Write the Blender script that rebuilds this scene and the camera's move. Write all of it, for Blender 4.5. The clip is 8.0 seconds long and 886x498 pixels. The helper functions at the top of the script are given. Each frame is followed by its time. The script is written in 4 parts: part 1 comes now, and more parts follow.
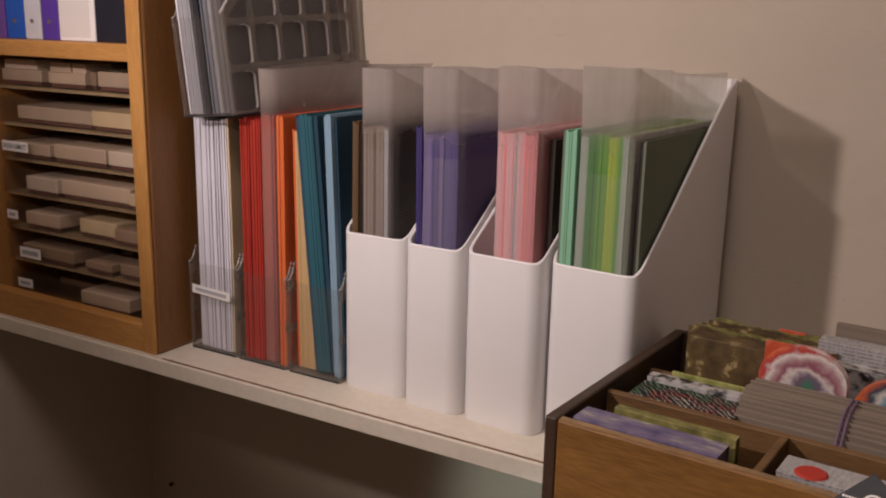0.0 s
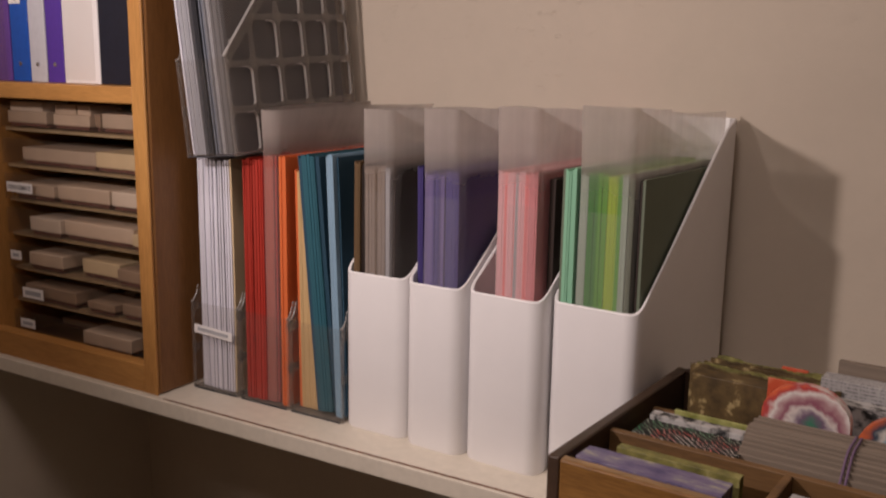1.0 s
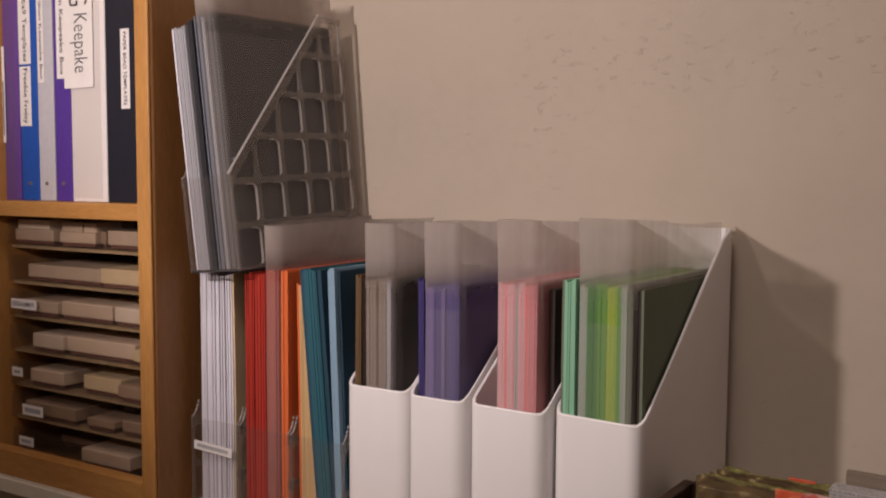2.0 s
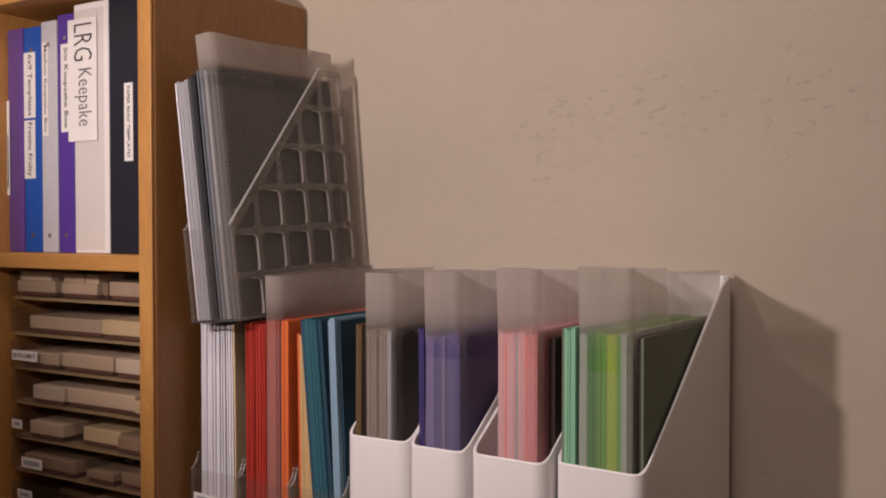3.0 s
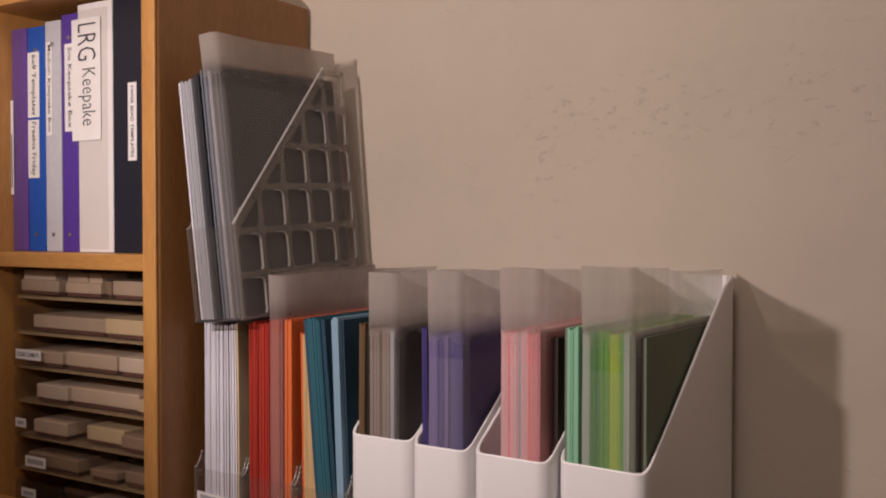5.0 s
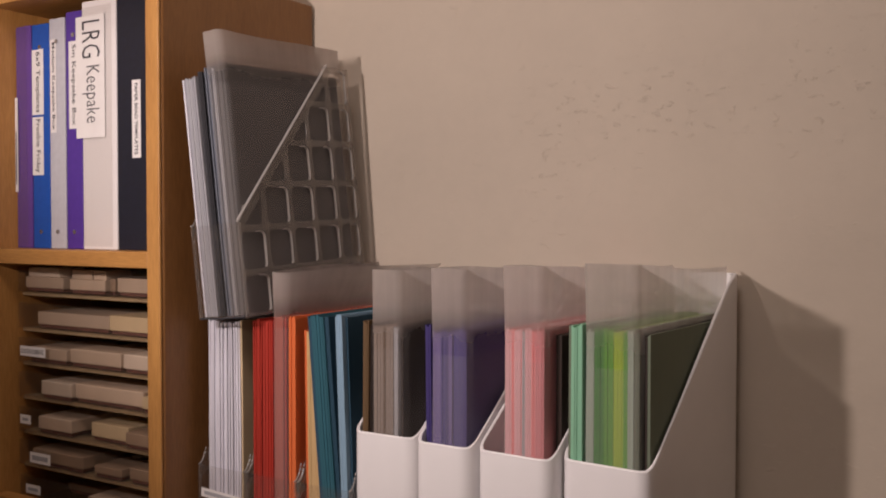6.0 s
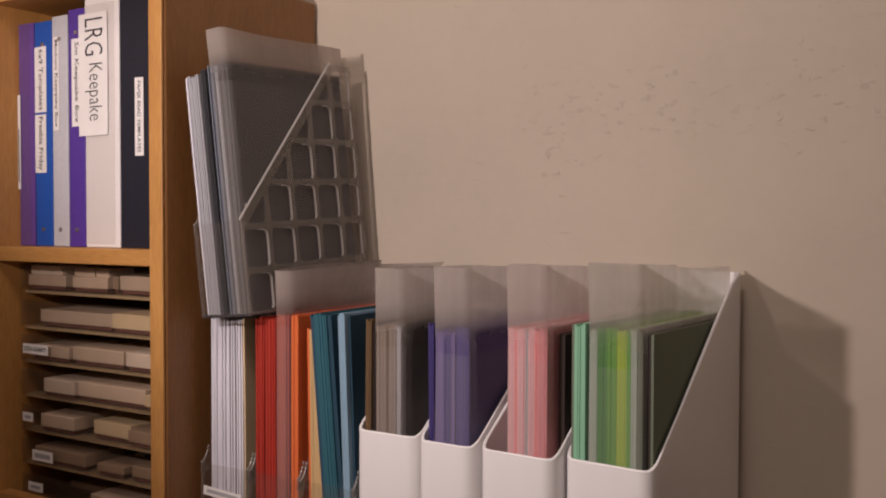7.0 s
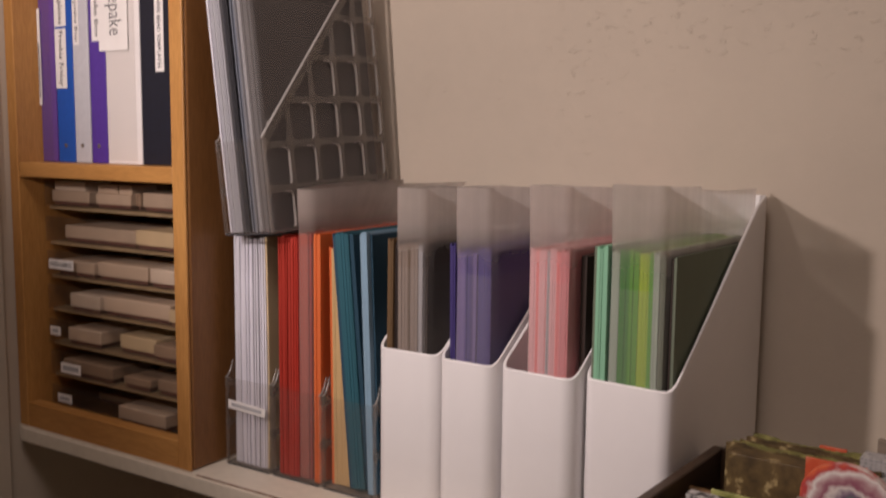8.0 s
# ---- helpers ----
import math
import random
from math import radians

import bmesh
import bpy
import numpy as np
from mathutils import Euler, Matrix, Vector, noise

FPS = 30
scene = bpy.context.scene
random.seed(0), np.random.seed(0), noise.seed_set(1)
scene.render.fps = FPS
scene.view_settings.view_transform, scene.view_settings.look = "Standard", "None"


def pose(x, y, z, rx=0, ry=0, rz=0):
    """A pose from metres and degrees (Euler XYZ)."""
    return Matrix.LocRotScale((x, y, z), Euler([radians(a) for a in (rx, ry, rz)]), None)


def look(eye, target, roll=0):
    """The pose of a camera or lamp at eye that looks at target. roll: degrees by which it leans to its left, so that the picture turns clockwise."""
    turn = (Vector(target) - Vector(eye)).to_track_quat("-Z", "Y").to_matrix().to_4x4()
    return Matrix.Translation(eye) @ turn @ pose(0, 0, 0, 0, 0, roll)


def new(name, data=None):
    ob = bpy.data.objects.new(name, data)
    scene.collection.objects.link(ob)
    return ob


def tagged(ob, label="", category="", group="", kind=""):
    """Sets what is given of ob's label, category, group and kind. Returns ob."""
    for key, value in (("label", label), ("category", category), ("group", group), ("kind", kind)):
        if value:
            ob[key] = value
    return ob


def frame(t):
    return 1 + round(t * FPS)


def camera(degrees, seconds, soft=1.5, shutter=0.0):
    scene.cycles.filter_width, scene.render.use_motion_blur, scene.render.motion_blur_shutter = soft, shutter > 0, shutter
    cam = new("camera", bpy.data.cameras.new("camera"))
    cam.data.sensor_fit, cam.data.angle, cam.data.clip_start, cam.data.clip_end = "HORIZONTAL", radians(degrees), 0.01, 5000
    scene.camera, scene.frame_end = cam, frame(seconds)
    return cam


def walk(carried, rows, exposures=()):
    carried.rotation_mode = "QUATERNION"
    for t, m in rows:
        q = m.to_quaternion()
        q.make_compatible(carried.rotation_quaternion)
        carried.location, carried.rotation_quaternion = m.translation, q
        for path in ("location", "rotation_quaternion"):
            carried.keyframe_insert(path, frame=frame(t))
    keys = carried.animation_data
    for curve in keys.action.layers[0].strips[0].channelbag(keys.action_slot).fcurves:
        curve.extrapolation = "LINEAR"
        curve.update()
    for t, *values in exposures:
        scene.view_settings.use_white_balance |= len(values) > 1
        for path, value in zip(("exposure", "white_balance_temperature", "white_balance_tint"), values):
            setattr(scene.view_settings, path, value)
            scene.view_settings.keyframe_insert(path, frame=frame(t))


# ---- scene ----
cam = camera(50.8, 8.0, soft=2.0, shutter=0.4)
PATH = [
    (0, (0.5788, -1.0036, 0.3863), (-0.0584, 0.0878, 0.0818), 1.27),
    (0.5, (0.5793, -1.0035, 0.3863), (-0.0565, 0.0892, 0.0833), 1.16),
    (1, (0.5811, -1.0054, 0.387), (-0.0659, 0.0937, 0.1352), 0.98),
    (1.5, (0.5849, -1.0082, 0.3873), (-0.0733, 0.1008, 0.2234), 0.61),
    (1.7, (0.5857, -1.009, 0.3874), (-0.0738, 0.1011, 0.2571), 0.5),
    (2.8, (0.5902, -1.0131, 0.3877), (-0.0751, 0.1018, 0.3444), 0.05),
    (3, (0.591, -1.0139, 0.3878), (-0.0754, 0.102, 0.3594), 0),
    (3.5, (0.592, -1.0149, 0.3878), (-0.0763, 0.0999, 0.3631), -0.12),
    (4, (0.5916, -1.0156, 0.388), (-0.0775, 0.0988, 0.3622), 0.03),
    (4.5, (0.5912, -1.016, 0.3881), (-0.0762, 0.0993, 0.3611), 0.04),
    (5.8, (0.5906, -1.0163, 0.3885), (-0.0816, 0.096, 0.3552), 0.05),
    (6, (0.5905, -1.0163, 0.3886), (-0.0822, 0.0956, 0.3549), 0.05),
    (6.5, (0.5894, -1.0164, 0.3892), (-0.0851, 0.0944, 0.3539), 0.1),
    (7, (0.5886, -1.0162, 0.3897), (-0.0858, 0.0946, 0.3526), 0.16),
    (7.5, (0.5866, -1.0154, 0.3904), (-0.1015, 0.086, 0.3312), 0.3),
    (7.8, (0.5853, -1.0147, 0.3907), (-0.1046, 0.0812, 0.2841), 0.48),
    (8, (0.5845, -1.0143, 0.3909), (-0.1084, 0.0754, 0.2407), 0.62),
]
walk(cam, [(t, look(eye, target, roll)) for t, eye, target, roll in PATH])

# ---- light ----
world = bpy.data.worlds.new("room_air")
world.use_nodes = True
world.node_tree.nodes["Background"].inputs[0].default_value = (0.9, 0.75, 0.6, 1)
world.node_tree.nodes["Background"].inputs[1].default_value = 0.02
scene.world = world


def lamp(name, kind, place, watts, colour, size, aim=None, cone=60, blend=0.4):
    data = bpy.data.lights.new(name, kind)
    data.energy, data.color = watts, colour
    if kind == "AREA":
        data.shape, data.size = "DISK", size
    else:
        data.shadow_soft_size = size
    if kind == "SPOT":
        data.spot_size, data.spot_blend = radians(cone), blend
    ob = new(name, data)
    ob.matrix_world = look(place, aim) if aim else pose(*place)
    return ob


# desk lamp beside the camera, ceiling light of the room, and a cool lamp low under the shelf
lamp("desk_lamp_light", "SPOT", (-0.13, -0.98, 0.585), 20.3, (1.0, 0.84, 0.81), 0.020, (0.37, -0.26, 1.065), 172, 0.40)
lamp("ceiling_lamp_light", "AREA", (0.34, -1.05, 1.62), 8.3, (1.0, 0.84, 0.81), 0.5, (0.34, -1.05, 0))
lamp("low_lamp_light", "SPOT", (0.34, -0.75, -0.22), 7.0, (0.88, 1.0, 0.95), 0.03, (0.40, 0.0, -0.26), 62, 0.4)

# ---- materials ----


def nodes(name):
    m = bpy.data.materials.new(name)
    m.use_nodes = True
    t = m.node_tree
    return m, t, t.nodes["Principled BSDF"]


def noise_tex(t, coord, scale, detail=4.0, stretch=None, rough=0.55):
    n = t.nodes.new("ShaderNodeTexNoise")
    n.inputs["Scale"].default_value = scale
    n.inputs["Detail"].default_value = detail
    n.inputs["Roughness"].default_value = rough
    if stretch:
        mp = t.nodes.new("ShaderNodeMapping")
        mp.inputs["Scale"].default_value = stretch
        t.links.new(coord, mp.inputs["Vector"])
        coord = mp.outputs["Vector"]
    t.links.new(coord, n.inputs["Vector"])
    return n.outputs["Fac"]


def ramp(t, fac, stops):
    r = t.nodes.new("ShaderNodeValToRGB")
    while len(r.color_ramp.elements) < len(stops):
        r.color_ramp.elements.new(0.5)
    for e, (p, c) in zip(r.color_ramp.elements, stops):
        e.position, e.color = p, (*c, 1)
    t.links.new(fac, r.inputs["Fac"])
    return r.outputs["Color"]


def mixed(t, fac, a, b, mode="MIX"):
    x = t.nodes.new("ShaderNodeMix")
    x.data_type, x.blend_type = "RGBA", mode
    for socket, v in ((x.inputs[0], fac), (x.inputs[6], a), (x.inputs[7], b)):
        if isinstance(v, (int, float)):
            socket.default_value = v
        elif isinstance(v, tuple):
            socket.default_value = (*v, 1)
        else:
            t.links.new(v, socket)
    return x.outputs[2]


def bump(t, bsdf, fac, strength, dist):
    b = t.nodes.new("ShaderNodeBump")
    b.inputs["Strength"].default_value, b.inputs["Distance"].default_value = strength, dist
    t.links.new(fac, b.inputs["Height"])
    t.links.new(b.outputs["Normal"], bsdf.inputs["Normal"])


def shade(c, k):
    return tuple(min(1.0, v * k) for v in c)


def plain(name, colour, rough=0.5, grain=60, spread=0.12, relief=0.0, vary=0.0, metal=0.0, stretch=None, stain=4):
    """A surface of one colour with fine grain, broad stains and, where asked, a shade of its own for each object."""
    m, t, b = nodes(name)
    co = t.nodes.new("ShaderNodeTexCoord").outputs["Object"]
    fine = noise_tex(t, co, grain, 5, stretch)
    broad = noise_tex(t, co, stain, 3)
    c = ramp(t, fine, ((0.3, shade(colour, 1 - spread)), (0.7, shade(colour, 1 + spread))))
    c = mixed(t, 0.35, c, ramp(t, broad, ((0.35, shade(colour, 1 - spread)), (0.7, shade(colour, 1 + spread * 0.6)))))
    if vary:
        r = t.nodes.new("ShaderNodeObjectInfo").outputs["Random"]
        g = ramp(t, r, ((0.0, (1 - vary,) * 3), (1.0, (1.0,) * 3)))
        c = mixed(t, 1.0, c, g, "MULTIPLY")
    t.links.new(c, b.inputs["Base Color"])
    b.inputs["Roughness"].default_value, b.inputs["Metallic"].default_value = rough, metal
    if relief:
        bump(t, b, fine, 0.5, relief)
    return m


def wood(name, dark, light, along="z", rough=0.5, ring=14):
    """Varnished softwood: long streaks along one axis, fine pores and a few knots."""
    m, t, b = nodes(name)
    co = t.nodes.new("ShaderNodeTexCoord").outputs["Object"]
    s = {"x": (0.08, 1, 1), "y": (1, 0.08, 1), "z": (1, 1, 0.08)}[along]
    streak = noise_tex(t, co, ring * 4, 6, s, 0.6)
    band = noise_tex(t, co, ring, 3, tuple(min(1, v * 2.5) if v < 1 else v for v in s))
    pore = noise_tex(t, co, 700, 2, s)
    c = ramp(t, streak, ((0.3, dark), (0.7, light)))
    c = mixed(t, 0.45, c, ramp(t, band, ((0.35, dark), (0.65, light))))
    c = mixed(t, 0.25, c, ramp(t, pore, ((0.4, shade(dark, 0.7)), (0.6, light))))
    v = t.nodes.new("ShaderNodeTexVoronoi")
    v.inputs["Scale"].default_value = 7
    t.links.new(co, v.inputs["Vector"])
    knot = ramp(t, v.outputs["Distance"], ((0.0, (1, 1, 1)), (0.06, (0, 0, 0))))
    c = mixed(t, knot, c, shade(dark, 0.45))
    t.links.new(c, b.inputs["Base Color"])
    b.inputs["Roughness"].default_value = rough
    bump(t, b, streak, 0.25, 0.0006)
    return m


def plaster(name, colour, relief=0.0022):
    """Painted plaster: a soft trowelled skin, broad unevenness, short ragged ridges and small chips in patches."""
    m, t, b = nodes(name)
    co = t.nodes.new("ShaderNodeTexCoord").outputs["Object"]
    broad = noise_tex(t, co, 3.0, 4)
    skin = noise_tex(t, co, 55, 6, None, 0.6)
    swell = noise_tex(t, co, 9, 3)
    ragged = noise_tex(t, co, 80, 5, (0.8, 1, 1.5), 0.62)
    patch = ramp(t, noise_tex(t, co, 5, 3), ((0.47, (0, 0, 0)), (0.62, (1, 1, 1))))
    c = ramp(t, broad, ((0.3, shade(colour, 0.93)), (0.7, shade(colour, 1.05))))
    ridge = ramp(t, ragged, ((0.60, (0, 0, 0)), (0.64, (0.34,) * 3), (0.70, (0.24,) * 3)))
    ridge = mixed(t, 1.0, ridge, patch, "MULTIPLY")
    c = mixed(t, 0.10, c, ramp(t, skin, ((0.3, shade(colour, 0.8)), (0.7, shade(colour, 1.1)))))
    t.links.new(c, b.inputs["Base Color"])
    b.inputs["Roughness"].default_value = 0.7
    height = ridge
    for fac, k in ((skin, 0.30), (swell, 1.6)):
        add = t.nodes.new("ShaderNodeMath")
        add.operation = "MULTIPLY_ADD"
        add.inputs[1].default_value = k
        t.links.new(fac, add.inputs[0])
        t.links.new(height, add.inputs[2])
        height = add.outputs[0]
    bump(t, b, height, 0.6, relief)
    return m


def clear(name, tint, gloss_base=0.05, haze=0.0, haze_colour=(0.75, 0.72, 0.70), rough=0.08, glow_through=0.5, fade=None, sheen=0.3, streak=None):
    """Thin plastic sheet: lets light straight through, with a sheen and a milky part."""
    m = bpy.data.materials.new(name)
    m.use_nodes = True
    t = m.node_tree
    t.nodes.clear()
    out = t.nodes.new("ShaderNodeOutputMaterial")
    tr = t.nodes.new("ShaderNodeBsdfTransparent")
    tr.inputs[0].default_value = (*tint, 1)
    top = tr.outputs[0]
    if haze:
        co = t.nodes.new("ShaderNodeTexCoord").outputs["Object"]
        di, tl = t.nodes.new("ShaderNodeBsdfDiffuse"), t.nodes.new("ShaderNodeBsdfTranslucent")
        col = ramp(t, noise_tex(t, co, 30, 4), ((0.3, shade(haze_colour, 0.9)), (0.7, haze_colour)))
        t.links.new(col, di.inputs[0])
        t.links.new(col, tl.inputs[0])
        milk = t.nodes.new("ShaderNodeMixShader")
        milk.inputs[0].default_value = glow_through
        t.links.new(di.outputs[0], milk.inputs[1])
        t.links.new(tl.outputs[0], milk.inputs[2])
        mx = t.nodes.new("ShaderNodeMixShader")
        hz = ramp(t, noise_tex(t, co, 45 if streak else 8, 3, streak), ((0.3, (haze * 0.87,) * 3), (0.7, (haze * 1.08,) * 3)))
        if fade:
            sep = t.nodes.new("ShaderNodeSeparateXYZ")
            t.links.new(t.nodes["Texture Coordinate"].outputs["Generated"], sep.inputs[0])
            hz = mixed(t, 1.0, hz, ramp(t, sep.outputs["Z"], fade), "MULTIPLY")
        t.links.new(hz, mx.inputs[0])
        t.links.new(top, mx.inputs[1])
        t.links.new(milk.outputs[0], mx.inputs[2])
        top = mx.outputs[0]
    gl = t.nodes.new("ShaderNodeBsdfGlossy")
    gl.inputs["Roughness"].default_value = rough
    lw = t.nodes.new("ShaderNodeLayerWeight")
    lw.inputs[0].default_value = 0.35
    pw = t.nodes.new("ShaderNodeMath")
    pw.operation = "POWER"
    pw.inputs[1].default_value = 4.0
    t.links.new(lw.outputs["Facing"], pw.inputs[0])
    k = t.nodes.new("ShaderNodeMath")
    k.operation = "MULTIPLY_ADD"
    k.inputs[1].default_value, k.inputs[2].default_value = sheen, gloss_base
    t.links.new(pw.outputs[0], k.inputs[0])
    g = t.nodes.new("ShaderNodeMixShader")
    t.links.new(k.outputs[0], g.inputs[0])
    t.links.new(top, g.inputs[1])
    t.links.new(gl.outputs[0], g.inputs[2])
    t.links.new(g.outputs[0], out.inputs[0])
    return m


def swirl(name, stops, centre, reach):
    """Marbled paper: uneven rings of poured paint round a centre."""
    m, t, b = nodes(name)
    co = t.nodes.new("ShaderNodeTexCoord").outputs["Object"]
    sub = t.nodes.new("ShaderNodeVectorMath")
    sub.operation = "SUBTRACT"
    sub.inputs[1].default_value = centre
    t.links.new(co, sub.inputs[0])
    ln = t.nodes.new("ShaderNodeVectorMath")
    ln.operation = "LENGTH"
    t.links.new(sub.outputs[0], ln.inputs[0])
    wob = t.nodes.new("ShaderNodeMath")
    wob.operation = "MULTIPLY_ADD"
    wob.inputs[1].default_value = reach * 0.42
    t.links.new(noise_tex(t, co, 70, 4), wob.inputs[0])
    t.links.new(ln.outputs["Value"], wob.inputs[2])
    dv = t.nodes.new("ShaderNodeMath")
    dv.operation = "DIVIDE"
    dv.inputs[1].default_value = reach * 1.15
    t.links.new(wob.outputs[0], dv.inputs[0])
    t.links.new(ramp(t, dv.outputs[0], stops), b.inputs["Base Color"])
    b.inputs["Roughness"].default_value = 0.35
    return m


def lined(name, stops, scale, rough=0.5):
    """Dark paper scratched with close uneven lines of several colours."""
    m, t, b = nodes(name)
    co = t.nodes.new("ShaderNodeTexCoord").outputs["Object"]
    w = t.nodes.new("ShaderNodeTexWave")
    w.bands_direction = "DIAGONAL"
    w.inputs["Scale"].default_value, w.inputs["Distortion"].default_value = scale, 6.0
    w.inputs["Detail"].default_value, w.inputs["Detail Scale"].default_value = 2, 1.2
    t.links.new(co, w.inputs["Vector"])
    line = ramp(t, w.outputs["Fac"], ((0.82, (0, 0, 0)), (0.95, (1, 1, 1))))
    hue = ramp(t, noise_tex(t, co, 26, 2), stops)
    t.links.new(mixed(t, line, (0.008, 0.009, 0.008), hue), b.inputs["Base Color"])
    b.inputs["Roughness"].default_value = rough
    return m


def blotch(name, stops, scale=40, rough=0.5, stretch=None):
    """Printed or painted paper with blotches of several colours."""
    m, t, b = nodes(name)
    co = t.nodes.new("ShaderNodeTexCoord").outputs["Object"]
    f = noise_tex(t, co, scale, 6, stretch, 0.65)
    t.links.new(ramp(t, f, stops), b.inputs["Base Color"])
    b.inputs["Roughness"].default_value = rough
    return m


def newsprint(name):
    """Printed page: rows of small dark word shapes on pale grey paper, with wider blank gaps."""
    m, t, b = nodes(name)
    co = t.nodes.new("ShaderNodeTexCoord").outputs["Object"]
    w = t.nodes.new("ShaderNodeTexWave")
    w.bands_direction, w.wave_profile = "Z", "SIN"
    w.inputs["Scale"].default_value, w.inputs["Distortion"].default_value = 150, 0.4
    mp = t.nodes.new("ShaderNodeMapping")
    mp.inputs["Rotation"].default_value = (radians(45), 0, 0)
    t.links.new(co, mp.inputs["Vector"])
    t.links.new(mp.outputs[0], w.inputs["Vector"])
    row = ramp(t, w.outputs["Fac"], ((0.45, (0, 0, 0)), (0.6, (1, 1, 1))))
    word = ramp(t, noise_tex(t, co, 420, 2, (1, 0.3, 0.3)), ((0.42, (0, 0, 0)), (0.55, (0.6,) * 3)))
    patch = ramp(t, noise_tex(t, co, 22, 3), ((0.38, (0.25,) * 3), (0.5, (1, 1, 1))))
    ink = mixed(t, 1.0, mixed(t, 1.0, row, word, "MULTIPLY"), patch, "MULTIPLY")
    tone = ramp(t, noise_tex(t, co, 14, 3), ((0.3, (0.31, 0.295, 0.285)), (0.7, (0.45, 0.435, 0.425))))
    t.links.new(mixed(t, ink, tone, (0.07, 0.07, 0.08)), b.inputs["Base Color"])
    b.inputs["Roughness"].default_value = 0.7
    return m


WALL = plaster("cream_plaster", (0.525, 0.450, 0.362))
CEIL = plaster("white_ceiling_paint", (0.75, 0.72, 0.66))
FLOOR = plain("brown_carpet", (0.20, 0.15, 0.11), 0.95, 200, 0.3, 0.002)
SHELF = plain("off_white_shelf_paint", (0.66, 0.60, 0.50), 0.45, 90, 0.08, 0.0003)
SEAM = plain("brown_seam", (0.20, 0.11, 0.07), 0.8, 90, 0.5)
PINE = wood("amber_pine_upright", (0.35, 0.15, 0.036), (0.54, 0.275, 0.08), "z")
# same pine, with the shade of the right-hand side put into its colour
PINE_SHADED = wood("amber_pine_shaded", (0.185, 0.078, 0.023), (0.28, 0.130, 0.042), "z", 0.4, 8)
PINE_X = wood("amber_pine_level", (0.35, 0.15, 0.036), (0.54, 0.275, 0.08), "x")
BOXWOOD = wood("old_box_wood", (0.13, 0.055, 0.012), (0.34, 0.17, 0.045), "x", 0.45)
# box wood again, darkened in colour for the shade inside the box
BOXWOOD_SHADED = wood("old_box_wood_shaded", (0.085, 0.042, 0.014), (0.20, 0.105, 0.036), "x", 0.6)
DARKWOOD = wood("dark_box_end_wood", (0.030, 0.016, 0.009), (0.085, 0.048, 0.028), "y", 0.5)
WORN = plain("rubbed_box_edge", (0.26, 0.16, 0.075), 0.6, 80, 0.35)
SLAT = plain("pale_runner_wood", (0.42, 0.31, 0.18), 0.7, 80, 0.2)
BLOCKS = [plain("maple_block", (0.70, 0.55, 0.42), 0.65, 50, 0.14, 0, 0.25, 0, (1, 1, 0.15)),
          plain("pale_maple_block", (0.78, 0.66, 0.54), 0.6, 50, 0.12, 0, 0.2, 0, (1, 1, 0.15)),
          plain("yellow_pine_block", (0.74, 0.58, 0.36), 0.6, 50, 0.12, 0, 0.2, 0, (1, 1, 0.15)),
          plain("dark_maple_block", (0.36, 0.25, 0.17), 0.7, 50, 0.15, 0, 0.2, 0, (1, 1, 0.15))]
RUBBER = plain("red_rubber", (0.15, 0.055, 0.042), 0.7, 90, 0.3)
WHITE = plain("white_glossy_plastic", (0.84, 0.82, 0.82), 0.55, 30, 0.02)
CLEAR = clear("clear_styrene", (0.98, 0.975, 0.97), 0.012, 0.035, (0.6, 0.56, 0.52))
RIB = clear("clear_styrene_rib", (0.95, 0.94, 0.93), 0.03, 0.17, (0.62, 0.58, 0.54), 0.2)
SMOKE = clear("smoky_tray_plastic", (0.96, 0.945, 0.93), 0.01, 0.05, (0.42, 0.35, 0.28), 0.15)
FROST = clear("frosted_polypropylene", (0.99, 0.985, 0.98), 0.0, 0.26, (0.70, 0.66, 0.64), 0.4, 0.5, None, 0.04, (1, 1, 0.03))
# same film above the paper; its scattered haze is painted as a height gradient
HAZED_TOP = clear("sleeve_top_painted_haze", (1.0, 1.0, 1.0), 0.0, 0.82, (0.76, 0.705, 0.67), 0.4, 0.74, ((0.0, (0.30,) * 3), (0.30, (0.46,) * 3), (0.55, (0.88,) * 3), (0.8, (1.0,) * 3)), 0.02, (1, 1, 0.06))
# milky pale plastic that paints the lamp's glint along cut edges and corners
EDGE_GLINT = clear("painted_styrene_glint", (0.9, 0.9, 0.9), 0.05, 0.5, (0.80, 0.77, 0.74), 0.2, 0.4)
LABEL = plain("white_label_paper", (0.80, 0.77, 0.75), 0.6, 60, 0.04)
INK = plain("black_ink", (0.02, 0.02, 0.025), 0.6, 60, 0.2)
STEEL = plain("steel_rivet", (0.6, 0.6, 0.62), 0.25, 60, 0.1, 0, 0, 1.0)
NAVY = plain("navy_vinyl", (0.008, 0.010, 0.022), 0.5, 120, 0.3)
BLUE = plain("blue_vinyl", (0.010, 0.085, 0.42), 0.4, 120, 0.12)
VIOLET = plain("violet_vinyl", (0.085, 0.035, 0.30), 0.4, 120, 0.12)
GREYV = plain("pale_grey_vinyl", (0.52, 0.52, 0.56), 0.4, 120, 0.08)
WHITEV = plain("white_vinyl", (0.78, 0.75, 0.74), 0.4, 120, 0.05)
PURPLEC = plain("purple_cover_board", (0.13, 0.06, 0.30), 0.35, 120, 0.15)


def paper(name, colour, vary=0.12):
    return plain(name + "_paper", colour, 0.75, 40, 0.07, 0, vary, 0, (1, 1, 0.1), 10)


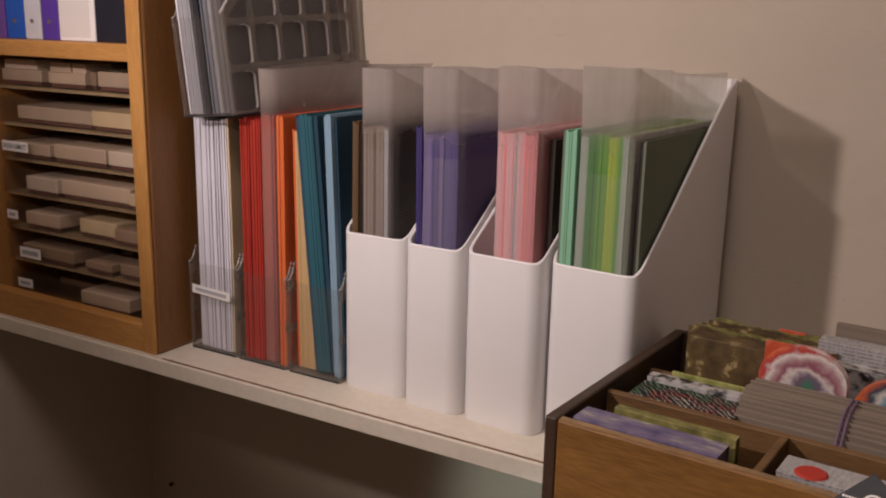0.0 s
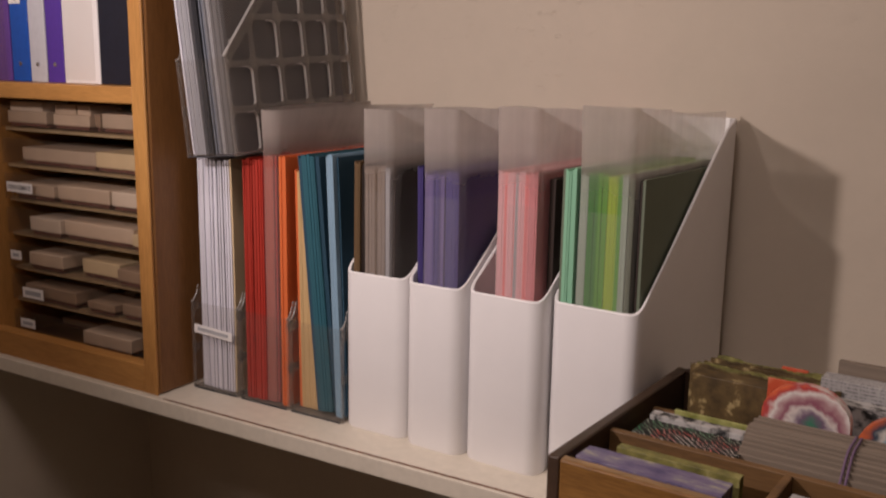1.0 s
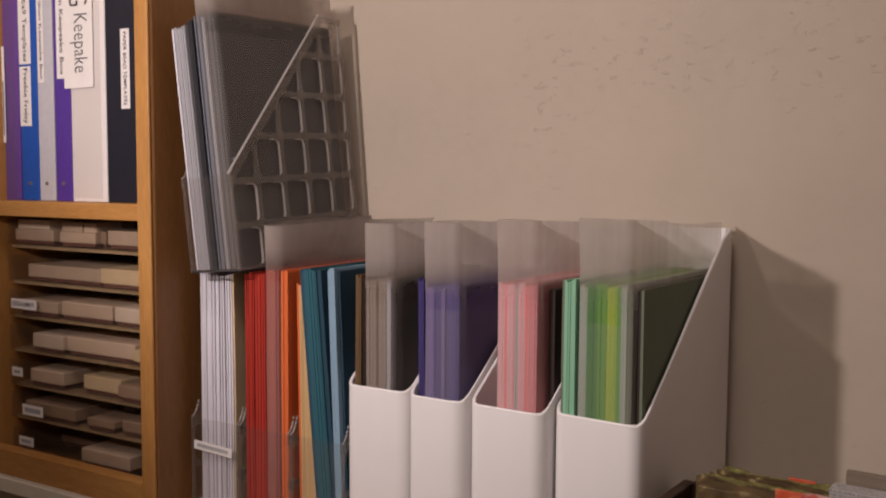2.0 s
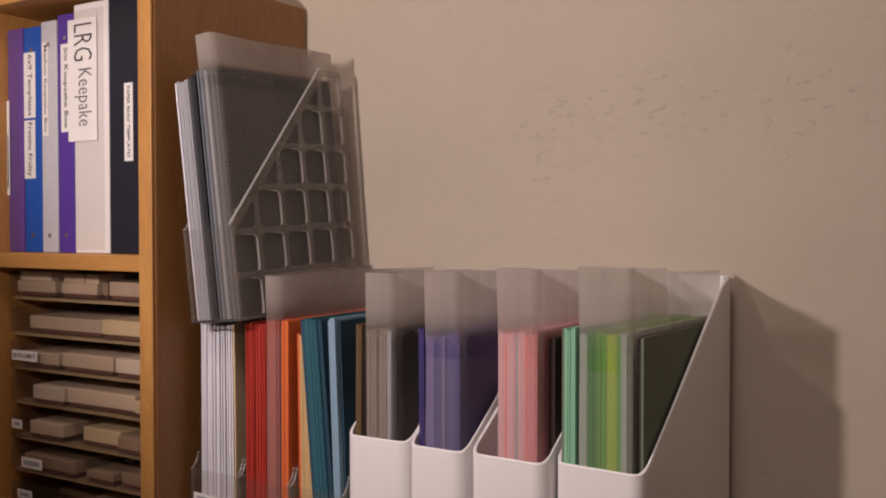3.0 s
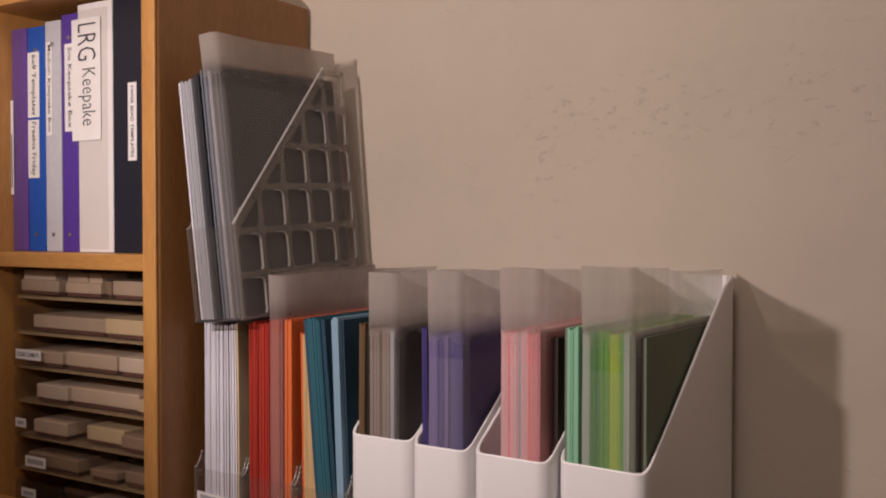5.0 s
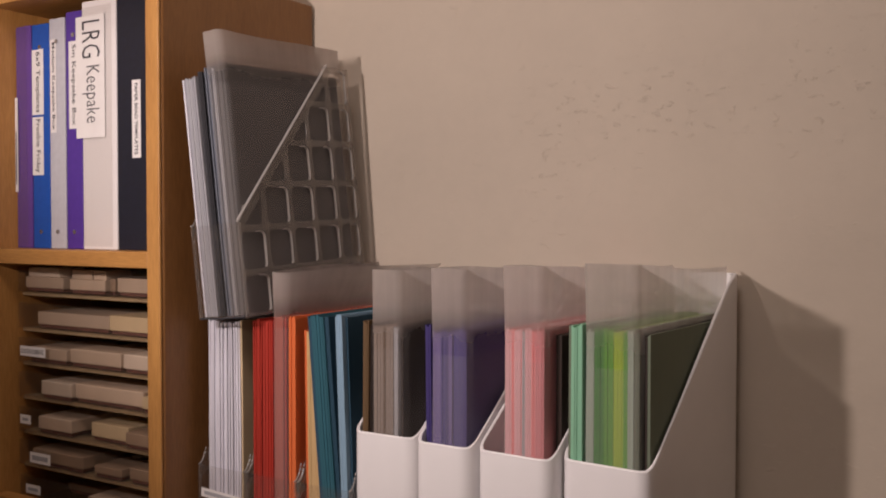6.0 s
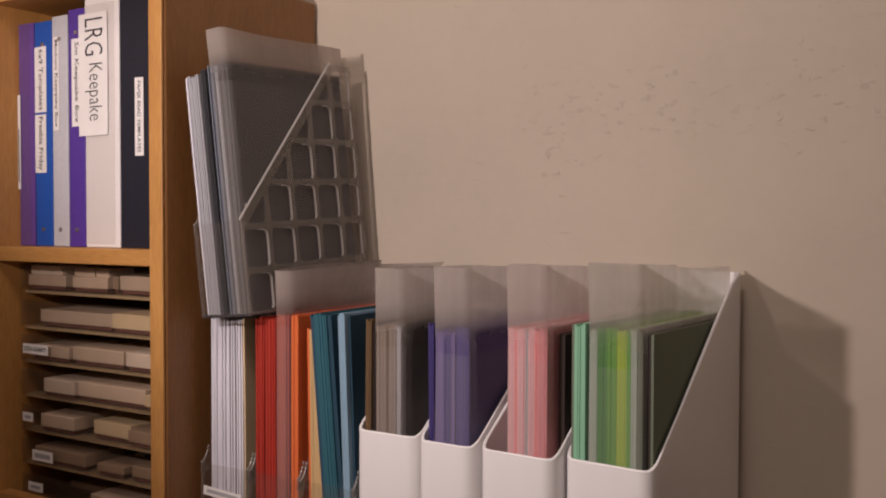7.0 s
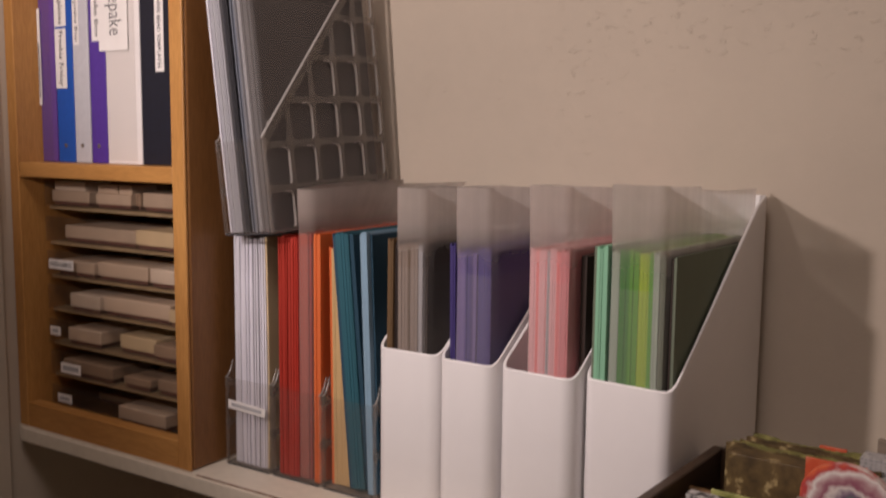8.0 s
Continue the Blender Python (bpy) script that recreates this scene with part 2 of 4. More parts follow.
PAPERS = {n: paper(n, c) for n, c in dict(
    white=(0.73, 0.72, 0.79), cream=(0.72, 0.56, 0.34), red=(0.44, 0.030, 0.015), dark_red=(0.20, 0.014, 0.012),
    brick=(0.40, 0.075, 0.045), orange=(0.70, 0.15, 0.035), tan=(0.62, 0.42, 0.20), teal=(0.02, 0.11, 0.15),
    deep_teal=(0.015, 0.06, 0.10), sky=(0.24, 0.38, 0.50), navy=(0.012, 0.02, 0.06), brown=(0.13, 0.075, 0.03),
    taupe=(0.25, 0.19, 0.15), dark_brown=(0.03, 0.017, 0.012), grey=(0.40, 0.40, 0.42), indigo=(0.045, 0.030, 0.16),
    lilac=(0.15, 0.11, 0.32), purple=(0.052, 0.036, 0.22), pink=(0.74, 0.27, 0.29), rose=(0.80, 0.45, 0.47),
    salmon=(0.78, 0.22, 0.22), mint=(0.24, 0.50, 0.33), sage=(0.34, 0.42, 0.34), green=(0.03, 0.20, 0.018),
    lime=(0.32, 0.48, 0.012), grass=(0.085, 0.31, 0.015), dark_green=(0.15, 0.18, 0.125), slate=(0.052, 0.049, 0.052),
    pale_grey=(0.34, 0.34, 0.37), steel=(0.13, 0.145, 0.18), black=(0.02, 0.02, 0.025)).items()}

# ---- building helpers ----


def block(bm, x0, x1, y0, y1, z0, z1, bevel=0.0):
    made = bmesh.ops.create_cube(bm, size=1.0, matrix=Matrix.LocRotScale(
        ((x0 + x1) / 2, (y0 + y1) / 2, (z0 + z1) / 2), None, (x1 - x0, y1 - y0, z1 - z0)))
    if bevel:
        edges = {e for v in made["verts"] for e in v.link_edges}
        bmesh.ops.bevel(bm, geom=list(edges), offset=bevel, segments=2, affect="EDGES", profile=0.5)
    return bm


def slab(*size, bevel=0.0):
    return block(bmesh.new(), *size, bevel)


def mesh_of(name, bm, material, smooth=False):
    me = bpy.data.meshes.new(name)
    bmesh.ops.recalc_face_normals(bm, faces=bm.faces)
    if smooth:
        for e in bm.edges:
            e.smooth = len(e.link_faces) == 2 and e.calc_face_angle(0.0) < 0.6
    bm.to_mesh(me)
    bm.free()
    me.materials.append(material)
    if smooth:
        for p in me.polygons:
            p.use_smooth = True
    return me


def part(name, bm, material, parent, label="", smooth=False):
    ob = new(name, mesh_of(name, bm, material, smooth))
    ob.parent = parent
    return tagged(ob, label)


def whole(name, bm, material, m, label, category, group="", kind="", smooth=False):
    ob = new(name, mesh_of(name, bm, material, smooth))
    ob.matrix_basis = m
    return tagged(ob, label, category, group, kind)


def base(name, m, label, category, group="", kind=""):
    ob = new(name)
    ob.empty_display_size = 0.02
    ob.matrix_basis = m
    return tagged(ob, label, category, group, kind)


def disc(bm, centre, axis, radius, depth, seg=12):
    turn = Vector((0, 0, 1)).rotation_difference(Vector(axis)).to_matrix().to_4x4()
    bmesh.ops.create_cone(bm, cap_ends=True, segments=seg, radius1=radius, radius2=radius * 0.85, depth=depth,
                          matrix=Matrix.Translation(centre) @ turn)
    return bm


def writing(text, height, length, m, parent, material=INK, shear=0.0, thick=0.0):
    """Raised ink letters fitted to a height and a length, at the pose m in the parent's space."""
    cu = bpy.data.curves.new("writing", "FONT")
    cu.body, cu.size, cu.shear, cu.offset = text, 1.0, shear, thick
    cu.align_x, cu.align_y, cu.resolution_u = "CENTER", "CENTER", 2
    tmp = new("writing", cu)
    bpy.context.view_layer.update()
    me = bpy.data.meshes.new_from_object(tmp.evaluated_get(bpy.context.evaluated_depsgraph_get()))
    bpy.data.objects.remove(tmp)
    xs, ys = [v.co.x for v in me.vertices], [v.co.y for v in me.vertices]
    fit = Matrix.Diagonal((length / (max(xs) - min(xs)), height / (max(ys) - min(ys)), 1, 1))
    me.transform(fit @ Matrix.Translation((-(max(xs) + min(xs)) / 2, -(max(ys) + min(ys)) / 2, 0)))
    me.materials.clear()
    me.materials.append(material)
    ob = new("writing", me)
    ob.parent = parent
    ob.matrix_local = m
    return ob


# ---- setting ----
def setting(name, size, material, label, category):
    return whole(name, slab(*size), material, pose(0, 0, 0), label, category, kind="structure")


setting("wall_back", (-0.566, 2.6, 0.0, 0.1, -0.78, 1.7), WALL, "cream painted plaster wall with small chips", "wall")
setting("wall_left", (-0.666, -0.566, -2.6, 0.1, -0.78, 1.7), WALL, "cream painted plaster side wall beside the cabinet", "wall")
setting("wall_right", (2.6, 2.7, -2.6, 0.1, -0.78, 1.7), WALL, "plain cream plaster wall", "wall")
setting("wall_front", (-0.666, 2.7, -2.7, -2.6, -0.78, 1.7), WALL, "plain cream plaster wall behind the viewer", "wall")
setting("floor", (-0.666, 2.7, -2.7, 0.1, -0.86, -0.78), FLOOR, "brown carpeted floor of the room", "floor")
setting("ceiling", (-0.666, 2.7, -2.7, 0.1, 1.7, 1.78), CEIL, "plain white painted ceiling", "ceiling")
setting("trim", (-0.566, -0.556, -0.40, -0.300, -0.78, 1.7), WALL, "painted upright casing on the side wall", "trim")

shelf = base("wall_shelf", pose(0, 0, 0), "long off-white painted shelf board fixed along the wall", "shelf", kind="structure")
part("board", slab(-0.5655, 1.25, -0.2795, -0.0005, -0.017, 0.0), SHELF, shelf)
part("front_lip", slab(-0.5555, 1.25, -0.2850, -0.2803, -0.019, -0.0008, bevel=0.0008), SHELF, shelf, "thin painted front edge strip")
bm = bmesh.new()
for i in range(90):
    x = -0.22 + i * 0.0105
    w = 0.0001 + 0.0007 * abs(noise.noise((x * 30, 0, 0)))
    block(bm, x, x + 0.0106, -0.2803 - w, -0.2790, -0.004, 0.0001 + 0.0002 * (i % 2))
part("seam", bm, SEAM, shelf, "worn brown seam along the front edge")

# ---- pine cabinet with binders and stamp trays ----
CX0, CX1, CY0, CY1, CH = -0.5645, -0.231, -0.278, -0.004, 0.690
cab = base("wooden_cabinet", pose(0, 0, 0), "amber varnished pine cabinet standing on the white shelf", "cabinet")
part("side_panel", slab(CX0, CX0 + 0.0185, CY0, CY1, 0, CH, bevel=0.0015), PINE, cab)
# turned from the lamp: wears the darkened pine, its front edge the lit one
part("side_panel", slab(CX1 - 0.0215, CX1, CY0 + 0.0035, CY1, 0, CH - 0.0005, bevel=0.0035), PINE_SHADED, cab)
part("front_edge", slab(CX1 - 0.022, CX1 - 0.0008, CY0, CY0 + 0.0034, 0.0, CH, bevel=0.0012), PINE, cab, "front edge of the side panel in the lit pine tone")
part("top_panel", slab(CX0 + 0.019, CX1 - 0.0225, CY0, CY1, CH - 0.018, CH, bevel=0.001), PINE_X, cab)
part("middle_shelf", slab(CX0 + 0.019, CX1 - 0.0225, CY0 + 0.001, CY1 - 0.006, 0.338, 0.357, bevel=0.001), PINE_X, cab)
part("bottom_panel", slab(CX0 + 0.019, CX1 - 0.0225, CY0 + 0.020, CY1 - 0.006, 0.0, 0.014), PINE_X, cab)
part("bottom_rail", slab(CX0 + 0.019, CX1 - 0.0225, CY0 + 0.0005, CY0 + 0.018, 0.0, 0.034, bevel=0.0012), PINE_X, cab)
part("back_panel", slab(CX0 + 0.019, CX1 - 0.0225, CY1 - 0.005, CY1, 0.015, CH - 0.019), PINE, cab)
TRAYS = (0.303, 0.255, 0.209, 0.163, 0.116, 0.072, 0.024)
TX0, TX1, TY0, TY1 = -0.540, -0.2545, -0.246, -0.03
for z in TRAYS[:-1]:
    part("runner_shelf", slab(CX0 + 0.019, CX1 - 0.0225, TY0 + 0.012, CY1 - 0.006, z - 0.0095, z - 0.005), SLAT, cab, "thin pale hardboard shelf")


def tray(z):
    t = base("stamp_tray", pose(TX0, TY0, z - 0.0047), "shallow smoky clear plastic tray of wood stamps", "tray", "trays in the cabinet")
    w, d = TX1 - TX0, TY1 - TY0
    part("tray_bottom", slab(0, w, 0, d, 0, 0.002), SMOKE, t)
    part("front_wall", slab(0, w, 0, 0.002, 0.0021, 0.034, bevel=0.0005), SMOKE, t)
    part("back_wall", slab(0, w, d - 0.002, d, 0.0021, 0.034), SMOKE, t)
    part("side_wall", slab(0, 0.002, 0.0022, d - 0.0022, 0.0021, 0.034), SMOKE, t)
    part("side_wall", slab(w - 0.002, w, 0.0022, d - 0.0022, 0.0021, 0.034), SMOKE, t)
    return t


trays = [tray(z) for z in TRAYS]
# blocks of each tray: start and end across the width, height, wood, set-back
CONTENTS = (
    ((0.02, 0.30, 0.019, 0, 0.004), (0.345, 0.585, 0.018, 0, 0.004), (0.66, 0.985, 0.022, 0, 0.006), (0.605, 0.64, 0.02, 3, 0.008)),
    ((0.10, 0.60, 0.021, 0, 0.006), (0.615, 0.90, 0.023, 2, 0.004),),
    ((0.03, 0.31, 0.019, 0, 0.006), (0.335, 0.68, 0.022, 0, 0.006), (0.70, 0.985, 0.022, 1, 0.005)),
    ((0.13, 0.35, 0.022, 1, 0.004), (0.36, 0.81, 0.023, 0, 0.008), (0.825, 0.985, 0.019, 2, 0.003)),
    ((0.10, 0.34, 0.021, 0, 0.005), (0.45, 0.70, 0.022, 2, 0.012), (0.715, 0.97, 0.019, 3, 0.004)),
    ((0.05, 0.42, 0.020, 3, 0.006), (0.50, 0.68, 0.014, 3, 0.005), (0.72, 0.95, 0.018, 3, 0.008)),
    ((0.46, 0.78, 0.021, 0, 0.004), (0.81, 0.96, 0.014, 3, 0.02), (0.10, 0.40, 0.013, 3, 0.05)))
rng = random.Random(4)
for z, row in zip(TRAYS, CONTENTS):
    for a, b, h, kind, back in row:
        x0, x1 = TX0 + 0.003 + a * (TX1 - TX0 - 0.006), TX0 + 0.003 + b * (TX1 - TX0 - 0.006)
        w, d = x1 - x0, rng.uniform(0.05, 0.09)
        ob = whole("stamp_block", slab(0, w, 0, d, 0.0042, h, bevel=0.0012), BLOCKS[kind],
                   pose(x0, TY0 + 0.0025 + back, z - 0.0025, 0, 0, rng.uniform(-0.6, 0.6)),
                   ("dark" if kind == 3 else "pale") + " maple stamp block lying in a clear tray", "stamp", "stamps in trays")
        part("rubber_die", slab(0.003, w - 0.003, 0.002, d - 0.003, 0.0, 0.0041), RUBBER, ob, "red rubber stamping face")
        for k in range(rng.randint(0, 2)):
            d2, xa = rng.uniform(0.04, 0.07), rng.uniform(0.0, w * 0.3)
            t2 = whole("stamp_block", slab(0, w * rng.uniform(0.35, 0.6), 0, d2, 0.0032, min(h, 0.019), bevel=0.0012), BLOCKS[rng.choice((0, 1, 3))],
                       pose(x0 + xa, TY0 + 0.0025 + back + d + 0.004 + k * 0.075, z - 0.0025), "maple stamp block behind others in a clear tray", "stamp", "stamps in trays")
            part("rubber_die", slab(0.003, w * 0.3, 0.002, d2 - 0.003, 0.0, 0.0031), RUBBER, t2, "red rubber stamping face")
# the small stacked block of the top tray
for a, b, lift in ((0.35, 0.49, 0.0155), (0.50, 0.585, 0.0155), (0.03, 0.26, 0.0165)):
    x0 = TX0 + 0.003 + a * (TX1 - TX0 - 0.006)
    w = (b - a) * (TX1 - TX0 - 0.006)
    whole("stamp_block", slab(0, w, 0, 0.04, 0, 0.012, bevel=0.001), BLOCKS[1 if a < 0.1 else 0], pose(x0, TY0 + 0.009, TRAYS[0] + lift),
          "small maple stamp block stacked on another", "stamp", "stamps in trays")

STRIPS = ((2, 0.006, 0.058, 0.010, 0.023), (4, 0.004, 0.026, 0.012, 0.024), (5, 0.024, 0.066, 0.006, 0.020), (6, 0.015, 0.045, 0.012, 0.024))
for i, a, b, c, d in STRIPS:
    lab = part("label", slab(a, b, -0.0006, -0.0001, c, d), LABEL, trays[i], "white printed label strip")
    if i == 2:
        writing("DESIGN ELEMENTS", 0.006, 0.046, pose((a + b) / 2, -0.0008, (c + d) / 2, 90), lab, thick=0.01)
    else:
        part("print_bar", slab(a + 0.005, b - 0.005, -0.0009, -0.00065, c + 0.004, d - 0.004), PAPERS["grey"], lab)

BY = -0.241


def binder(x0, x1, top, material, label, rivets=True, depth=0.21):
    w, h = x1 - x0, top - 0.3572
    b = base("ring_binder", pose(x0, BY, 0.3572), label, "binder", "binders in the cabinet")
    part("spine", slab(0, w, 0, 0.003, 0, h, bevel=0.0012), material, b)
    part("cover", slab(0.0002, 0.0028, 0.0034, depth, 0, h), material, b)
    part("cover", slab(w - 0.0028, w - 0.0002, 0.0034, depth, 0, h), material, b)
    part("page_block", slab(0.0045, w - 0.0045, 0.012, depth - 0.004, 0.006, h - 0.008), PAPERS["white"], b, "white filed pages")
    if rivets:
        for z in (0.022, h - 0.030):
            part("rivet", disc(bmesh.new(), (w * 0.5, -0.0006, z), (0, -1, 0), 0.0032, 0.002), STEEL, b, "steel rivet")
    return b


def note(b, x0, x1, z0, z1, text, height, length, thick=0.0, y=-0.0006, cx=None):
    n = part("label", slab(x0, x1, y - 0.0003, y, z0, z1), LABEL, b, "white label with black writing")
    writing(text, height, length, pose(cx if cx else (x0 + x1) / 2, y - 0.0006, (z0 + z1) / 2, 90, 0, 0) @ Matrix.Rotation(radians(-90), 4, "Z"), n, thick=thick)
    return n


p1 = binder(-0.5450, -0.5135, 0.651, PURPLEC, "purple binder in a clear glossy sleeve on the cabinet shelf", False)
part("clear_sleeve", slab(0.003, 0.024, -0.0016, -0.0003, 0.0, 0.292, bevel=0.0005), CLEAR, p1, "clear glossy sleeve over the spine")
part("label", slab(0.0005, 0.0055, -0.0026, -0.0018, 0.075, 0.20), LABEL, p1, "white label strip with unreadable writing")
part("print_bar", slab(0.0022, 0.0036, -0.0031, -0.0027, 0.085, 0.155), INK, p1)
b1 = binder(-0.5110, -0.4765, 0.650, BLUE, "bright blue binder with two handwritten labels")
note(b1, 0.001, 0.0245, 0.175, 0.260, "6x9 Templates", 0.011, 0.079, 0.004)
note(b1, 0.001, 0.0235, 0.096, 0.172, "Freebie Friday", 0.011, 0.070, 0.004)
g1 = binder(-0.4752, -0.4445, 0.654, GREYV, "pale grey binder with a clear spine pocket")
note(g1, 0.003, 0.0145, 0.150, 0.270, "Medium Keepsake Box", 0.0075, 0.112, 0.004)
v1 = binder(-0.4423, -0.4115, 0.659, VIOLET, "violet binder with a handwritten label")
note(v1, 0.007, 0.0255, 0.153, 0.264, "Sm Keepsake Box", 0.010, 0.102, 0.004)
w1 = binder(-0.4105, -0.347, 0.668, WHITEV, "thick white binder with a large handwritten note", False)
part("clear_sleeve", slab(0.002, 0.056, -0.0012, -0.0003, 0.004, 0.303, bevel=0.0004), CLEAR, w1, "clear pocket over the spine")
n1 = part("label", slab(-0.009, 0.045, -0.0022, -0.0019, 0.140, 0.292), LABEL, w1, "large white paper note stuck across two binders")
TURN = Matrix.Rotation(radians(-90), 4, "Z")
writing("LRG", 0.034, 0.046, pose(0.020, -0.0025, 0.2625, 90) @ TURN, n1, thick=-0.008)
writing("Keepake", 0.032, 0.071, pose(0.0195, -0.0025, 0.194, 90) @ TURN, n1, thick=-0.008)
k1 = binder(-0.3455, -0.2865, 0.668, NAVY, "dark navy blue binder with a printed label", False)
note(k1, 0.0275, 0.0425, 0.112, 0.206, "PAPER BEAD TEMPLATES", 0.0055, 0.086, 0.01)

# ---- white file holders and what stands in them ----


def outline(w, d, r, n=6):
    pts = []
    for cx, cy, a0 in ((r, r, 180), (w - r, r, 270), (w - 0.006, d - 0.006, 0), (0.006, d - 0.006, 90)):
        rr = r if cy == r else 0.006
        for i in range(n + 1):
            a = radians(a0 + 90 * i / n)
            pts.append((cx + rr * math.cos(a), cy + rr * math.sin(a)))
    return pts


def file_holder(x, y, w, d, front, back, turn, label):
    h = base("file_holder", pose(x, y, 0, 0, 0, turn), label, "file holder", "white file holders")
    r, th = 0.014, 0.0024
    outer = outline(w, d, r)
    inner = [(th + px * (w - 2 * th) / w, th + py * (d - 2 * th) / d) for px, py in outer]

    def top(py):
        k = (py - 0.004) / (d - 0.018)
        k = max(0.0, min(1.0, k))
        s = k * k * (3 - 2 * k)
        return front + (back - front) * (0.93 * k + 0.07 * s)

    # extra points along the straight sides
    def dense(loop):
        out = []
        for i, p in enumerate(loop):
            q = loop[(i + 1) % len(loop)]
            out.append(p)
            if abs(q[1] - p[1]) > 0.05:
                out += [(p[0] + (q[0] - p[0]) * k / 10, p[1] + (q[1] - p[1]) * k / 10) for k in range(1, 10)]
        return out

    outer, inner = dense(outer), dense(inner)
    bm = bmesh.new()
    ob_ = [bm.verts.new((px * 0.985 + w * 0.0075, py * 0.985 + d * 0.0075, 0.0)) for px, py in outer]
    o0 = [bm.verts.new((px, py, 0.0035)) for px, py in outer]
    o1 = [bm.verts.new((px, py, top(py) - 0.001)) for px, py in outer]
    i1 = [bm.verts.new((px, py, top(py) - 0.001)) for px, py in inner]
    i0 = [bm.verts.new((px, py, 0.003)) for px, py in inner]
    n = len(outer)
    for a, b in ((ob_, o0), (o0, o1), (o1, i1), (i1, i0)):
        for i in range(n):
            j = (i + 1) % n
            bm.faces.new((a[i], a[j], b[j], b[i]))
    bm.faces.new(ob_)
    bm.faces.new(i0)
    part("body", bm, WHITE, h, "", True)
    # rounded lip along the rim
    bm = bmesh.new()
    ring = [((a[0] + b[0]) / 2, (a[1] + b[1]) / 2, top(a[1]) - 0.0012) for a, b in zip(outer, inner)]
    lip = []
    for k in range(n):
        px, py, pz = ring[k]
        nx, ny = outer[k][0] - inner[k][0], outer[k][1] - inner[k][1]
        ln = math.hypot(nx, ny) or 1
        nx, ny = nx / ln, ny / ln
        lip.append([bm.verts.new((px + nx * 0.0017 * math.cos(q), py + ny * 0.0017 * math.cos(q), pz + 0.0017 * math.sin(q) + 0.0006)) for q in (0, 1.05, 2.09, 3.14, 4.19, 5.24)])
    for k in range(n):
        for q in range(6):
            bm.faces.new((lip[k][q], lip[(k + 1) % n][q], lip[(k + 1) % n][(q + 1) % 6], lip[k][(q + 1) % 6]))
    part("rim_lip", bm, WHITE, h, "rounded white rim lip", True)
    return h


HOLDERS = ((0.003, -0.231, 0.079, 0.228, 0.172, 0.328, -1.0, "white glossy plastic file holder with grey and brown paper"),
           (0.084, -0.237, 0.067, 0.233, 0.172, 0.328, -2.5, "white glossy plastic file holder with purple paper"),
           (0.154, -0.236, 0.083, 0.232, 0.172, 0.330, -4.0, "wide white glossy plastic file holder with pink paper"),
           (0.240, -0.230, 0.0885, 0.226, 0.173, 0.337, -5.2, "white glossy plastic file holder with green paper"))
for h in HOLDERS:
    file_holder(*h)


def within(i, x, y, z, ry=0.0):
    """A pose in the frame of one white holder, given where it would be with the holder square to the wall."""
    hx, hy, turn = HOLDERS[i][0], HOLDERS[i][1], HOLDERS[i][6]
    return pose(hx, hy, 0, 0, 0, turn) @ pose(x - hx, y - hy, z, 0, ry, 0)


def sheet(x0, x1, y0, y1, height, bow, fan):
    """One upright sheaf: its front edge bows to the side and its top fans out a little."""
    bm = bmesh.new()
    steps = 5
    rows = []
    for j in range(steps + 1):
        f = j / steps
        dx = bow * math.sin(math.pi * f) + fan * f * f
        rows.append([bm.verts.new(p) for p in ((x0 + dx, y0, height * f), (x1 + dx, y0, height * f), (x1, y1, height * f), (x0, y1, height * f))])
    for lo, hi in zip(rows, rows[1:]):
        for i in range(4):
            bm.faces.new((lo[i], lo[(i + 1) % 4], hi[(i + 1) % 4], hi[i]))
    bm.faces.new(rows[0])
    bm.faces.new(rows[-1])
    return bm


def stack(x0, y0, z0, cols, label, depth=0.208, height=0.279, lean=0.0, group="", seed=1, m=None, splay=0.0007, bow=0.00025, gap=0.995):
    """A pack of upright sheets, from left to right: colour, thickness, step back and height change."""
    r = random.Random(seed)
    m = m or pose(x0, y0, z0, 0, lean, 0)
    s = base("paper_stack", m, label, "paper", group or "packs of coloured paper")
    x = 0.0
    swing, fan = 0.0, 0.0
    for colour, thick, back, dz in cols:
        n = max(1, round(thick / 0.0019))
        for i in range(n):
            t = thick / n
            b, k = back + r.uniform(0, splay * 1.6), r.uniform(-0.0018, 0.0018)
            swing, fan = 0.6 * swing + r.uniform(-bow, bow), 0.6 * fan + r.uniform(-bow, bow) * 0.8
            part("sheet", sheet(x, x + t * r.uniform(gap, 1.0), b, b + depth - 0.004, height + dz + k, swing, fan), PAPERS[colour], s)
            x += t
    return s


